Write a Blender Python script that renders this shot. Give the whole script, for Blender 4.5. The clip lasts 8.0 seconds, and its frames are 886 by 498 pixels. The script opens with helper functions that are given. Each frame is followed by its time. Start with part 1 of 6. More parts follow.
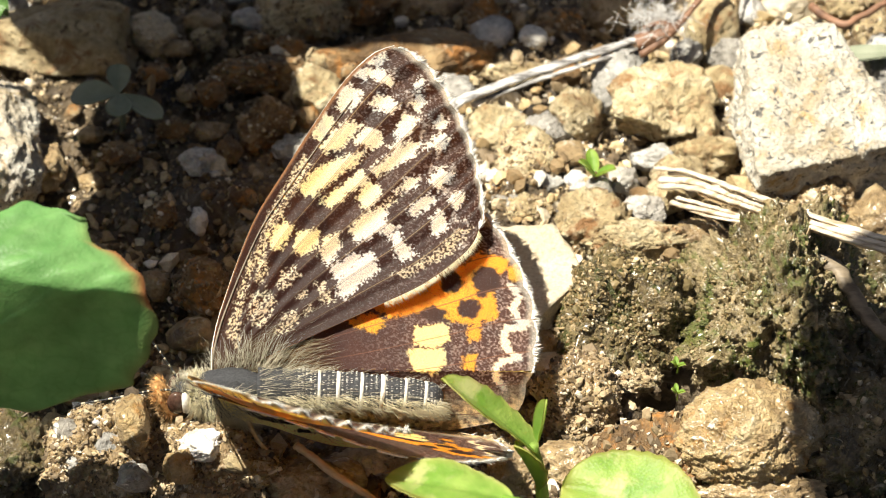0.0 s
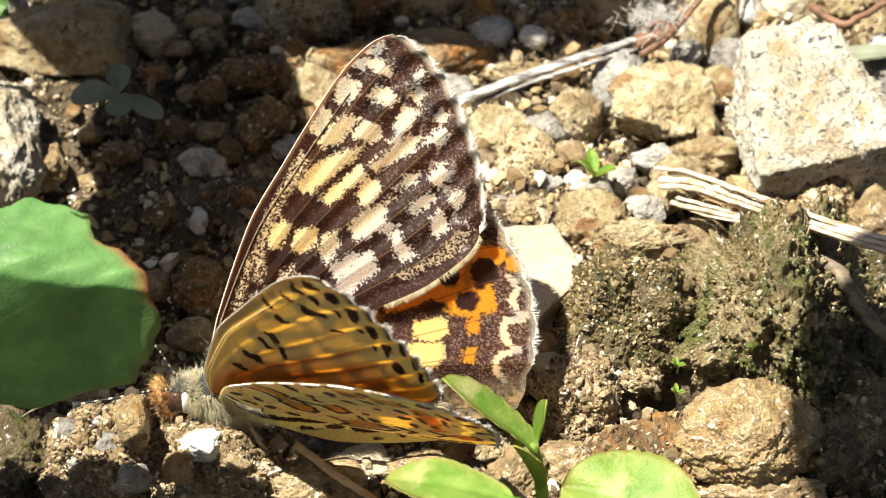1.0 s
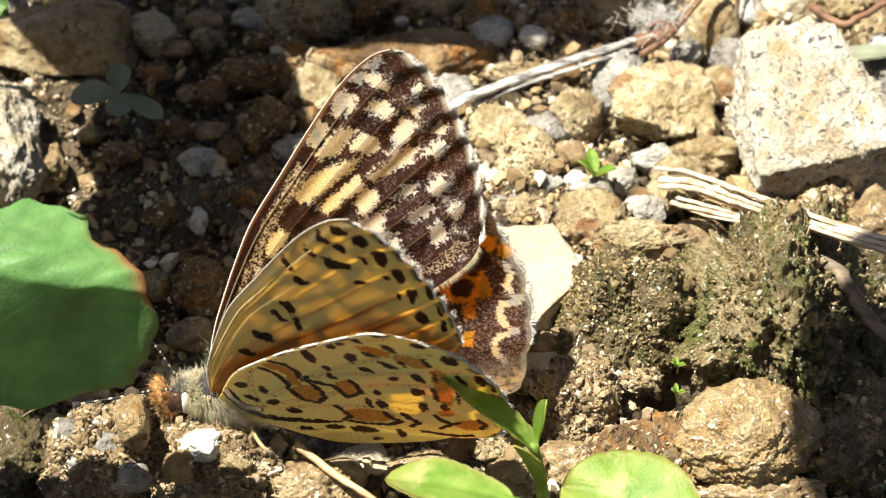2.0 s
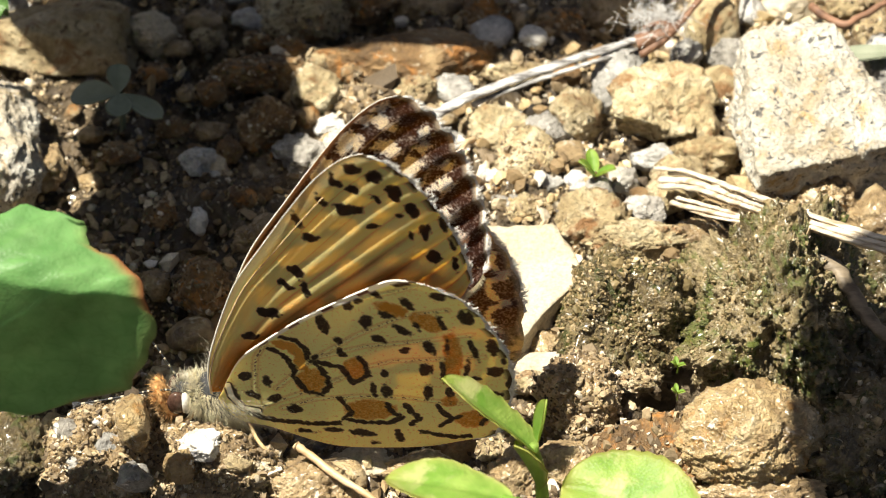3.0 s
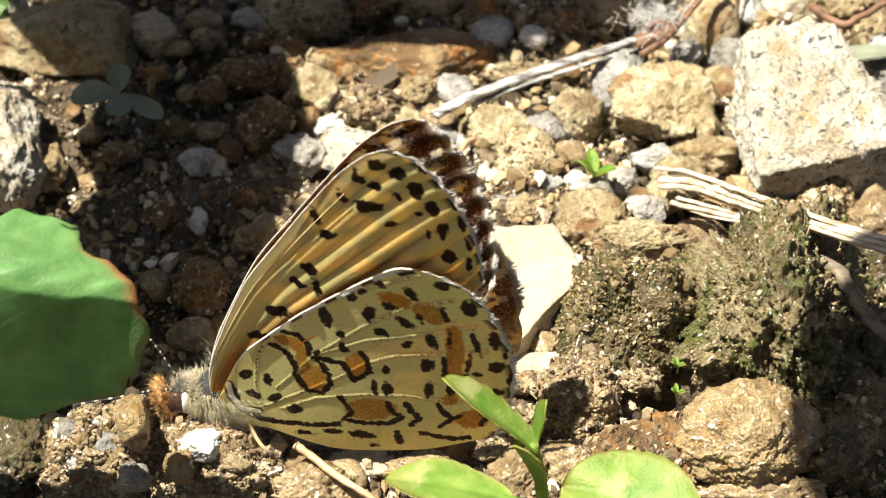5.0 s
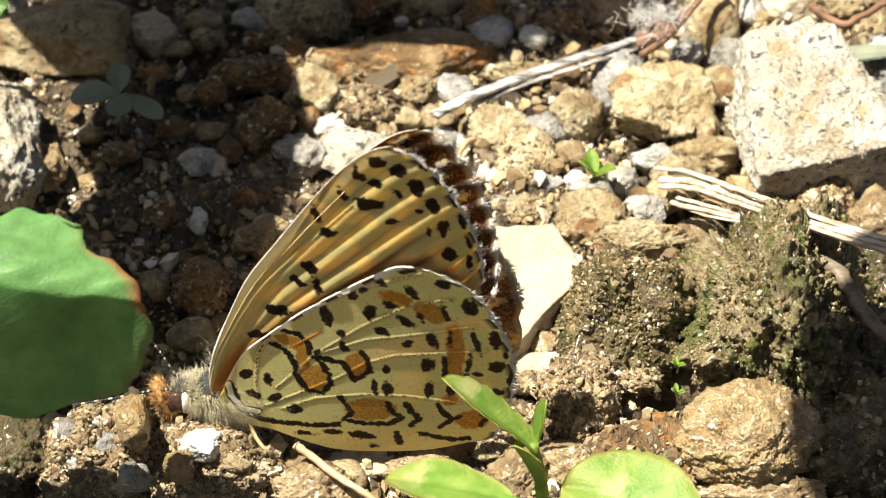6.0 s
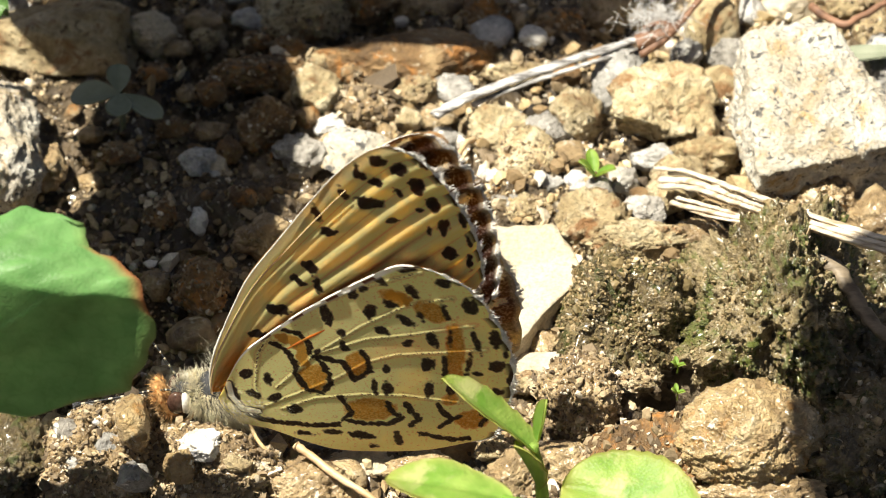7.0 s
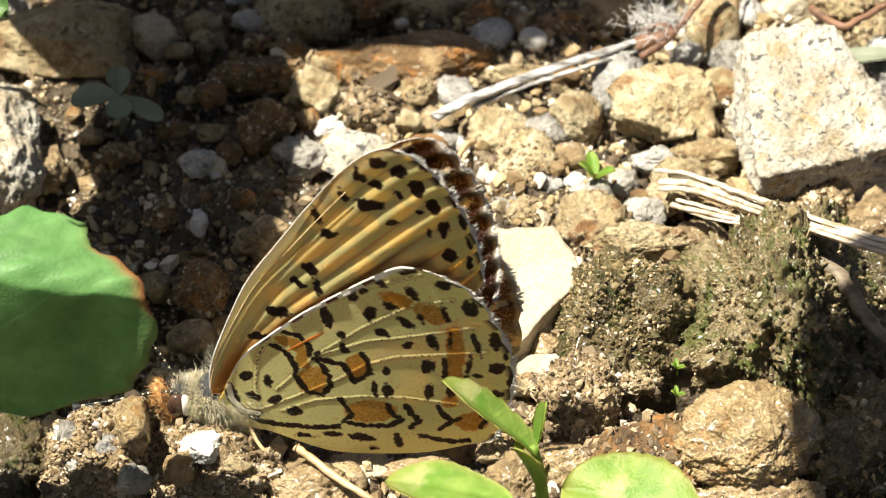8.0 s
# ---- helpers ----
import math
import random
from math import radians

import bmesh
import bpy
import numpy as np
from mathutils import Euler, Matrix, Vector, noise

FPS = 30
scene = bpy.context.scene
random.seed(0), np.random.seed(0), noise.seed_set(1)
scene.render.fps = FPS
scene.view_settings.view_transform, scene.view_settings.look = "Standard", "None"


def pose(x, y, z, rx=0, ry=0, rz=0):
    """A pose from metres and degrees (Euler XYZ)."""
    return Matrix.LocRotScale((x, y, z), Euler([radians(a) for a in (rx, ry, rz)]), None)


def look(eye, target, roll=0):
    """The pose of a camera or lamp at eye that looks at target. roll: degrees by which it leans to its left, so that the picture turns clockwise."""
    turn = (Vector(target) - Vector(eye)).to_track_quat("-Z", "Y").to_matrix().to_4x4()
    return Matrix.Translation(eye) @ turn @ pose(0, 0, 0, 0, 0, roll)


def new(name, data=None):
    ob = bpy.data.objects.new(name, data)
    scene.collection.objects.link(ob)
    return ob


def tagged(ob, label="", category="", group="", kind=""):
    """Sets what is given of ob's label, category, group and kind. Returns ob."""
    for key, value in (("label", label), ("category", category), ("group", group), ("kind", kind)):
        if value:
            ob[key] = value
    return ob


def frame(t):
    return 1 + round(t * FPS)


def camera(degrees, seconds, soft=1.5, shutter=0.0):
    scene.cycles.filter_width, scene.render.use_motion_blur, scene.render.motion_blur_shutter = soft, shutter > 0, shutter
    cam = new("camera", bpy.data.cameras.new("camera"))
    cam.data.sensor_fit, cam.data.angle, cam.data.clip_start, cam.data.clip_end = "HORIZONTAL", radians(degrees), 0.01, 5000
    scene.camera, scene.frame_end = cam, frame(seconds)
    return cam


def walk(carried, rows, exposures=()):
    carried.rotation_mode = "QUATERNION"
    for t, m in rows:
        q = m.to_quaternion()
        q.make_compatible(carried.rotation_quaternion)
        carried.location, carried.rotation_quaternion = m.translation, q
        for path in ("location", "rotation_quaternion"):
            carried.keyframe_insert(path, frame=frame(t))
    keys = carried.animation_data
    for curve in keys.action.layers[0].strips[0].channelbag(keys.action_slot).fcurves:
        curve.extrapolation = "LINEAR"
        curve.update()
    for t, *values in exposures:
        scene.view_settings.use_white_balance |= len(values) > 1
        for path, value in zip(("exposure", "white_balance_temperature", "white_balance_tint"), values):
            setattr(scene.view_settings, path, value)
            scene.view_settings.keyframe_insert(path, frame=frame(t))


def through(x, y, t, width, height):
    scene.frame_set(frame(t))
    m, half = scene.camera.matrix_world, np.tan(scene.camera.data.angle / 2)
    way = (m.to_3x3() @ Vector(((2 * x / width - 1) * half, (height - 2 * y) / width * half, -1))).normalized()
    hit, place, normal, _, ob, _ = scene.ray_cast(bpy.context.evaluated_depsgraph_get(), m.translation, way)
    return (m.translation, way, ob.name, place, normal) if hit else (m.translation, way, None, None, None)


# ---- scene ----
# ---------------------------------------------------------------- camera
EYE, AIM = Vector((0.0, -0.1511, 0.1521)), Vector((0.0, 0.0055, 0.0111))
cam = camera(14.0, 8.0, soft=1.0)
cam.data.dof.use_dof = True
cam.data.dof.focus_distance = 0.212
cam.data.dof.aperture_fstop = 98.0
TILT = Vector((0.0, 0.669, 0.743))
walk(cam, [(0.0, look(EYE, AIM)), (7.0, look(EYE, AIM)), (7.2, look(EYE, AIM + TILT * 0.000015)),
           (7.5, look(EYE, AIM + TILT * 0.00006)), (8.0, look(EYE, AIM + TILT * 0.00012))],
     exposures=[(0.0, 1.16), (8.0, 1.16)])

# ---------------------------------------------------------------- daylight
SUN = Vector((-0.33, -0.06, 0.87)).normalized()
world = bpy.data.worlds.new("sky")
scene.world = world
world.use_nodes = True
wn = world.node_tree.nodes
sky = wn.new("ShaderNodeTexSky")
sky.sky_type = "NISHITA"
sky.sun_disc = False
sky.dust_density, sky.ozone_density = 4.0, 0.3
sky.sun_elevation = math.asin(SUN.z)
sky.sun_rotation = math.atan2(SUN.x, SUN.y)
world.node_tree.links.new(sky.outputs[0], wn["Background"].inputs[0])
wn["Background"].inputs[1].default_value = 0.0205
lamp = bpy.data.lights.new("sun", "SUN")
lamp.energy, lamp.angle, lamp.color = 5.0, radians(0.53), (1.0, 0.94, 0.79)
sun = new("sun", lamp)
sun.matrix_world = look(SUN * 2.0, (0, 0, 0))


# ---------------------------------------------------------------- materials
def nodes_of(name):
    m = bpy.data.materials.new(name)
    m.use_nodes = True
    return m, m.node_tree.nodes, m.node_tree.links, m.node_tree.nodes["Principled BSDF"]


def noise_node(n, l, scale, detail=4.0, rough=0.6, coord=None, distortion=0.0):
    t = n.new("ShaderNodeTexNoise")
    t.inputs["Scale"].default_value = scale
    t.inputs["Detail"].default_value = detail
    t.inputs["Roughness"].default_value = rough
    t.inputs["Distortion"].default_value = distortion
    if coord is not None:
        l.new(coord, t.inputs["Vector"])
    return t


def ramp(n, l, source, stops):
    r = n.new("ShaderNodeValToRGB")
    e = r.color_ramp.elements
    while len(e) < len(stops):
        e.new(0.5)
    for el, (p, c) in zip(e, stops):
        el.position = p
        el.color = (*c, 1.0)
    l.new(source, r.inputs[0])
    return r.outputs[0]


def mix(n, l, fac, a, b, kind="MIX"):
    m = n.new("ShaderNodeMix")
    m.data_type, m.blend_type = "RGBA", kind
    for sock, v in ((m.inputs["Factor"], fac), (m.inputs["A"], a), (m.inputs["B"], b)):
        if isinstance(v, bpy.types.NodeSocket):
            l.new(v, sock)
        elif isinstance(v, tuple):
            sock.default_value = (*v, 1.0)
        else:
            sock.default_value = v
    return m.outputs["Result"]


def bump(n, l, bsdf, source, strength, distance):
    b = n.new("ShaderNodeBump")
    b.inputs["Strength"].default_value = strength
    b.inputs["Distance"].default_value = distance
    l.new(source, b.inputs["Height"])
    l.new(b.outputs[0], bsdf.inputs["Normal"])
    return b


def rock_material(name, dark, base, light, stain=None, stain_at=0.62, speck=None, speck_at=0.65, grain=2500.0, patch=260.0, rough=0.75,
                  relief=0.0003, glint=0.0, random_tone=0.0):
    """Mineral surface: broad tone patches, fine grain, stains, dark or pale specks and, where it is wet or micaceous, glints."""
    m, n, l, b = nodes_of(name)
    geo = n.new("ShaderNodeTexCoord").outputs["Object"]
    info = n.new("ShaderNodeObjectInfo")
    shift = n.new("ShaderNodeVectorMath")
    shift.operation = "MULTIPLY_ADD"
    shift.inputs[1].default_value = (1.0, 1.0, 1.0)
    comb = n.new("ShaderNodeCombineXYZ")
    for i in range(3):
        l.new(info.outputs["Random"], comb.inputs[i])
    l.new(geo, shift.inputs[0])
    l.new(comb.outputs[0], shift.inputs[2])
    co = shift.outputs[0]
    broad = noise_node(n, l, patch, 4.0, 0.6, co, 0.6)
    fine = noise_node(n, l, grain, 5.0, 0.7, co)
    col = ramp(n, l, broad.outputs[0], [(0.3, dark), (0.5, base), (0.7, light)])
    tone = ramp(n, l, fine.outputs[0], [(0.25, (0.45, 0.42, 0.4)), (0.5, (1, 1, 1)), (0.75, (1.35, 1.33, 1.3))])
    col = mix(n, l, 0.8, col, tone, "MULTIPLY")
    if stain:
        st = noise_node(n, l, patch * 1.7, 5.0, 0.65, co, 1.0)
        f = ramp(n, l, st.outputs[0], [(stain_at - 0.06, (0, 0, 0)), (stain_at + 0.06, (1, 1, 1))])
        col = mix(n, l, f, col, stain)
    if speck:
        v = noise_node(n, l, grain * 0.45, 3.0, 0.6, co, 0.8)
        f = ramp(n, l, v.outputs[0], [(speck_at - 0.03, (0, 0, 0)), (speck_at + 0.03, (1, 1, 1))])
        col = mix(n, l, f, col, speck)
    if random_tone:
        r = ramp(n, l, info.outputs["Random"], [(0.0, (0.55, 0.5, 0.48)), (0.35, (0.9, 0.8, 0.66)), (0.7, (1.0, 1.0, 1.0)), (1.0, (1.3, 1.25, 1.2))])
        col = mix(n, l, random_tone, col, r, "MULTIPLY")
    l.new(col, b.inputs["Base Color"])
    gl = ramp(n, l, noise_node(n, l, grain * 0.8, 2.0, 0.5, co).outputs[0],
              [(0.42, (max(0.12, rough - glint),) * 3), (0.56, (rough,) * 3)])
    l.new(gl, b.inputs["Roughness"])
    if glint >= 0.4:
        b.inputs["Coat Weight"].default_value = 0.5
        b.inputs["Coat Roughness"].default_value = 0.22
    add = n.new("ShaderNodeMath")
    add.operation = "ADD"
    l.new(fine.outputs[0], add.inputs[0])
    l.new(broad.outputs[0], add.inputs[1])
    bump(n, l, b, add.outputs[0], 1.0, relief)
    return m


def grit_material(name, tones, rough=0.5):
    """Loose grains, each with its own tone."""
    m, n, l, b = nodes_of(name)
    geo = n.new("ShaderNodeNewGeometry")
    col = ramp(n, l, geo.outputs["Random Per Island"], tones)
    fine = noise_node(n, l, 6000.0, 3.0, 0.6, n.new("ShaderNodeTexCoord").outputs["Object"])
    col = mix(n, l, 0.6, col, ramp(n, l, fine.outputs[0], [(0.3, (0.55, 0.52, 0.5)), (0.7, (1.25, 1.22, 1.2))]), "MULTIPLY")
    l.new(col, b.inputs["Base Color"])
    l.new(ramp(n, l, geo.outputs["Random Per Island"], [(0.0, (rough + 0.3,) * 3), (0.8, (rough,) * 3), (1.0, (0.2,) * 3)]), b.inputs["Roughness"])
    bump(n, l, b, fine.outputs[0], 0.6, 0.00008)
    return m


def plain_material(name, a, b_col, scale=1500.0, rough=0.6, relief=0.0, stretch=(1, 1, 1)):
    m, n, l, b = nodes_of(name)
    mp = n.new("ShaderNodeMapping")
    mp.inputs["Scale"].default_value = stretch
    l.new(n.new("ShaderNodeTexCoord").outputs["Object"], mp.inputs["Vector"])
    t = noise_node(n, l, scale, 4.0, 0.65, mp.outputs[0])
    l.new(ramp(n, l, t.outputs[0], [(0.35, a), (0.65, b_col)]), b.inputs["Base Color"])
    b.inputs["Roughness"].default_value = rough
    if relief:
        bump(n, l, b, t.outputs[0], 0.8, relief)
    return m


def leaf_material(name, a, b_col, edge=None, through_col=(0.25, 0.45, 0.06), share=0.45, rough=0.45, scale=500.0, patch=None, vein=False):
    """Leaf tissue that lets light through; the colour attribute 'edge' marks a tinted margin."""
    m, n, l, b = nodes_of(name)
    co = n.new("ShaderNodeTexCoord").outputs["Object"]
    t = noise_node(n, l, scale, 4.0, 0.6, co)
    col = ramp(n, l, t.outputs[0], [(0.35, a), (0.65, b_col)])
    if patch:
        pt = noise_node(n, l, 260.0, 5.0, 0.65, co, 0.7)
        col = mix(n, l, ramp(n, l, pt.outputs[0], [(0.52, (0, 0, 0)), (0.66, (0.85, 0.85, 0.85))]), col, patch)
    through = through_col
    if vein:
        net = n.new("ShaderNodeTexVoronoi")
        net.feature = "DISTANCE_TO_EDGE"
        net.inputs["Scale"].default_value = 560.0
        warp = noise_node(n, l, 300.0, 3.0, 0.6, co)
        l.new(mix(n, l, 0.004, co, warp.outputs["Color"]), net.inputs["Vector"])
        lines = ramp(n, l, net.outputs["Distance"], [(0.0, (0.88, 0.9, 0.86)), (0.06, (0.98, 0.98, 0.98)), (0.3, (1.03, 1.03, 1.03))])
        blotch = ramp(n, l, noise_node(n, l, 220.0, 4.0, 0.6, co).outputs[0], [(0.3, (0.58, 0.64, 0.56)), (0.7, (1.22, 1.18, 1.2))])
        lines = mix(n, l, 1.0, lines, blotch, "MULTIPLY")
        through = mix(n, l, 1.0, through_col, lines, "MULTIPLY")
        col = mix(n, l, 1.0, col, lines, "MULTIPLY")
    cell = n.new("ShaderNodeTexVoronoi")
    cell.inputs["Scale"].default_value = 5200.0
    l.new(co, cell.inputs["Vector"])
    thr = through
    if edge:
        at = n.new("ShaderNodeAttribute")
        at.attribute_name = "edge"
        col = mix(n, l, at.outputs["Fac"], col, edge)
        thr = mix(n, l, at.outputs["Fac"], through, edge)
    l.new(col, b.inputs["Base Color"])
    b.inputs["Roughness"].default_value = rough
    b.inputs["Specular IOR Level"].default_value = 0.3
    bump(n, l, b, mix(n, l, 0.6, cell.outputs["Distance"], t.outputs[0]), 0.5, 0.00012)
    tr = n.new("ShaderNodeBsdfTranslucent")
    if isinstance(thr, tuple):
        tr.inputs[0].default_value = (*thr, 1)
    else:
        l.new(thr, tr.inputs[0])
    ms = n.new("ShaderNodeMixShader")
    ms.inputs[0].default_value = share
    l.new(b.outputs[0], ms.inputs[1])
    l.new(tr.outputs[0], ms.inputs[2])
    l.new(ms.outputs[0], n["Material Output"].inputs["Surface"])
    return m


def wing_material(name, share, rough, grain_lo, grain_hi, spark, glow_boost, sprinkle=0.0):
    """Scaled wing membrane: the scales' pattern comes from the colour attribute 'scales'."""
    m, n, l, b = nodes_of(name)
    at = n.new("ShaderNodeAttribute")
    at.attribute_name = "scales"
    co = n.new("ShaderNodeTexCoord").outputs["Object"]
    fine = noise_node(n, l, 16000.0, 3.0, 0.7, co)
    col = mix(n, l, 1.0, at.outputs["Color"], ramp(n, l, fine.outputs[0], [(0.3, (grain_lo,) * 3), (0.7, (grain_hi,) * 3)]), "MULTIPLY")
    b.inputs["Specular IOR Level"].default_value = 0.22
    thin = mix(n, l, 0.12, mix(n, l, 0.6, col, col, "MULTIPLY"), (0.6, 0.3, 0.08))
    if sprinkle:
        dust = noise_node(n, l, 11000.0, 2.0, 0.6, co)
        col = mix(n, l, ramp(n, l, dust.outputs[0], [(0.58, (0, 0, 0)), (0.68, (sprinkle,) * 3)]), col, (0.66, 0.56, 0.46))
    l.new(col, b.inputs["Base Color"])
    l.new(ramp(n, l, fine.outputs[0], [(0.35, (rough,) * 3), (0.7, (max(0.15, rough - spark),) * 3)]), b.inputs["Roughness"])
    bump(n, l, b, fine.outputs[0], 0.5, 0.00005)
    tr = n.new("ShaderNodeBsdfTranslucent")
    # Factors above 1 put extra backlit glow into the translucent colour.
    l.new(mix(n, l, 1.0, thin, glow_boost, "MULTIPLY"), tr.inputs[0])
    ms = n.new("ShaderNodeMixShader")
    ms.inputs[0].default_value = share
    l.new(b.outputs[0], ms.inputs[1])
    l.new(tr.outputs[0], ms.inputs[2])
    l.new(ms.outputs[0], n["Material Output"].inputs["Surface"])
    return m


GRANITE = rock_material("pale_granite", (0.40, 0.31, 0.19), (0.57, 0.53, 0.45), (0.70, 0.68, 0.62), stain=(0.50, 0.34, 0.15), stain_at=0.61,
                        speck=(0.13, 0.125, 0.12), speck_at=0.61, grain=3900, patch=260, rough=0.5, relief=0.0003, glint=0.35)
LIMESTONE = rock_material("cream_limestone", (0.43, 0.35, 0.235), (0.51, 0.44, 0.325), (0.56, 0.50, 0.395), grain=3500, patch=200, rough=0.6, relief=0.00012)
TAN = rock_material("tan_sandstone", (0.30, 0.22, 0.115), (0.54, 0.44, 0.26), (0.74, 0.67, 0.48), stain=(0.33, 0.18, 0.08), stain_at=0.6,
                    speck=(0.2, 0.14, 0.08), grain=2600, patch=420, rough=0.7, relief=0.0006, glint=0.3, random_tone=0.35)
GREY = rock_material("grey_stone", (0.18, 0.17, 0.16), (0.36, 0.35, 0.33), (0.6, 0.59, 0.57), speck=(0.75, 0.74, 0.72), grain=2600, patch=300,
                     rough=0.5, relief=0.0003, glint=0.3, random_tone=0.4)
QUARTZ = rock_material("white_quartz", (0.42, 0.40, 0.37), (0.6, 0.58, 0.55), (0.76, 0.75, 0.73), speck=(0.3, 0.3, 0.32), grain=2600, patch=350,
                       rough=0.4, relief=0.0002, glint=0.25)
RUST = rock_material("rusty_stone", (0.075, 0.047, 0.025), (0.22, 0.13, 0.055), (0.42, 0.30, 0.16), stain=(0.42, 0.19, 0.05), stain_at=0.58, speck=(0.5, 0.42, 0.3),
                     grain=2400, patch=320, rough=0.65, relief=0.0004, glint=0.2)
CLOD = rock_material("earth_clod", (0.165, 0.108, 0.055), (0.40, 0.285, 0.15), (0.60, 0.47, 0.285), speck=(0.6, 0.52, 0.4), grain=2000, patch=450,
                     rough=0.7, relief=0.0006, glint=0.45)
MOSSY = rock_material("mossy_clod", (0.045, 0.034, 0.018), (0.17, 0.128, 0.062), (0.36, 0.285, 0.165), stain=(0.085, 0.095, 0.022), stain_at=0.56,
                      speck=(0.5, 0.44, 0.32), grain=1900, patch=330, rough=0.55, relief=0.0010, glint=0.42)
BOULDER = rock_material("olive_boulder", (0.08, 0.06, 0.028), (0.28, 0.215, 0.105), (0.50, 0.40, 0.24), stain=(0.13, 0.15, 0.035), stain_at=0.54,
                        speck=(0.6, 0.54, 0.42), speck_at=0.68, grain=1500, patch=210, rough=0.6, relief=0.0012, glint=0.42)
OCHRE = rock_material("ochre_rock", (0.27, 0.17, 0.075), (0.53, 0.385, 0.195), (0.70, 0.57, 0.37), stain=(0.46, 0.25, 0.08), stain_at=0.6,
                      speck=(0.85, 0.8, 0.7), speck_at=0.66, grain=1700, patch=300, rough=0.65, relief=0.001, glint=0.45)
SOIL = rock_material("damp_soil", (0.03, 0.021, 0.012), (0.105, 0.075, 0.043), (0.29, 0.22, 0.14), speck=(0.5, 0.44, 0.33), grain=1800, patch=160,
                     rough=0.7, relief=0.0007, glint=0.4)
GRIT = grit_material("mixed_grit", [(0.0, (0.06, 0.043, 0.027)), (0.3, (0.17, 0.125, 0.075)), (0.6, (0.29, 0.22, 0.13)), (0.9, (0.48, 0.39, 0.25)), (1.0, (0.72, 0.67, 0.56))])
GRAVEL = grit_material("stone_crumbs", [(0.0, (0.10, 0.065, 0.03)), (0.3, (0.30, 0.21, 0.105)), (0.6, (0.48, 0.37, 0.20)), (0.88, (0.62, 0.52, 0.34)), (1.0, (0.76, 0.73, 0.68))])
MOSS_GRIT = grit_material("mossy_grit", [(0.0, (0.07, 0.06, 0.02)), (0.35, (0.16, 0.122, 0.052)), (0.7, (0.26, 0.195, 0.095)), (0.93, (0.40, 0.31, 0.18)), (1.0, (0.62, 0.55, 0.42))])
STRAW = plain_material("dry_straw", (0.34, 0.25, 0.16), (0.72, 0.66, 0.55), 1500, 0.4, 0.0001, (0.15, 1, 1))
GREY_STALK = plain_material("weathered_stalk", (0.045, 0.035, 0.032), (0.66, 0.65, 0.64), 1900, 0.32, 0.00012, (0.22, 0.8, 1))
TWIG = plain_material("brown_twig", (0.1, 0.05, 0.03), (0.28, 0.15, 0.09), 900, 0.6, 0.0001, (0.3, 1, 1))
PALE_TWIG = plain_material("pale_twig", (0.4, 0.25, 0.12), (0.62, 0.46, 0.28), 900, 0.5, 0.0001, (0.3, 1, 1))
ROOT = plain_material("grey_root", (0.10, 0.075, 0.05), (0.24, 0.19, 0.13), 1400, 0.6, 0.0002, (0.3, 1, 1))
FLUFF = plain_material("plant_down", (0.5, 0.48, 0.47), (0.75, 0.74, 0.73), 3000, 0.6)
LEAF = leaf_material("green_leaf", (0.17, 0.36, 0.12), (0.25, 0.46, 0.17), edge=(0.42, 0.16, 0.07), through_col=(0.24, 0.62, 0.28), share=0.42, vein=True)
BRIGHT_LEAF = leaf_material("young_leaf", (0.16, 0.33, 0.05), (0.36, 0.50, 0.12), edge=(0.52, 0.44, 0.13), through_col=(0.52, 0.68, 0.14), share=0.5, patch=(0.60, 0.58, 0.28))
# Nearly opaque leaf for the added weeds, so their shade stays dark.
SHADE_LEAF = leaf_material("shade_weed_leaf", (0.05, 0.11, 0.03), (0.09, 0.17, 0.05), through_col=(0.08, 0.2, 0.03), share=0.12)
GREY_LEAF = leaf_material("seedling_leaf", (0.24, 0.27, 0.19), (0.34, 0.36, 0.27), through_col=(0.15, 0.28, 0.1), share=0.25)
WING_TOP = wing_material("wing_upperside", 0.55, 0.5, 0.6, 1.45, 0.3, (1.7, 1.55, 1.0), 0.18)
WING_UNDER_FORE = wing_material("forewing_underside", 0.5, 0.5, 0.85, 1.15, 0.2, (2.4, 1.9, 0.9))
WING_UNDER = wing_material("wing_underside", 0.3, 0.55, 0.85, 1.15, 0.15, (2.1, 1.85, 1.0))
FUR_GREY = plain_material("grey_fur", (0.28, 0.25, 0.18), (0.6, 0.55, 0.42), 3000, 0.45)
FUR_CREAM = plain_material("cream_fur", (0.58, 0.5, 0.3), (0.78, 0.72, 0.52), 3000, 0.5)
FUR_BROWN = plain_material("brown_fur", (0.14, 0.1, 0.06), (0.34, 0.27, 0.16), 3000, 0.45)
FUR_ORANGE = plain_material("orange_fur", (0.42, 0.17, 0.04), (0.72, 0.46, 0.20), 3000, 0.5)
FRINGE = plain_material("white_fringe", (0.6, 0.56, 0.5), (0.85, 0.83, 0.8), 4000, 0.5)
BODY = plain_material("dark_cuticle", (0.012, 0.013, 0.017), (0.055, 0.056, 0.062), 9000, 0.42, 0.00015)
BAND = plain_material("pale_band", (0.6, 0.57, 0.5), (0.8, 0.78, 0.72), 5000, 0.55, 0.00005)
EYE_MAT = plain_material("eye", (0.04, 0.02, 0.015), (0.09, 0.05, 0.035), 4000, 0.18)
LEG_MAT = plain_material("leg_scales", (0.5, 0.33, 0.16), (0.7, 0.55, 0.32), 4000, 0.5)


# ---------------------------------------------------------------- building helpers
def mesh_object(name, verts, faces, material, smooth=True):
    me = bpy.data.meshes.new(name)
    me.from_pydata([tuple(v) for v in verts], [], [tuple(f) for f in faces])
    me.materials.append(material)
    if smooth:
        me.polygons.foreach_set("use_smooth", [True] * len(me.polygons))
    me.update()
    return new(name, me)


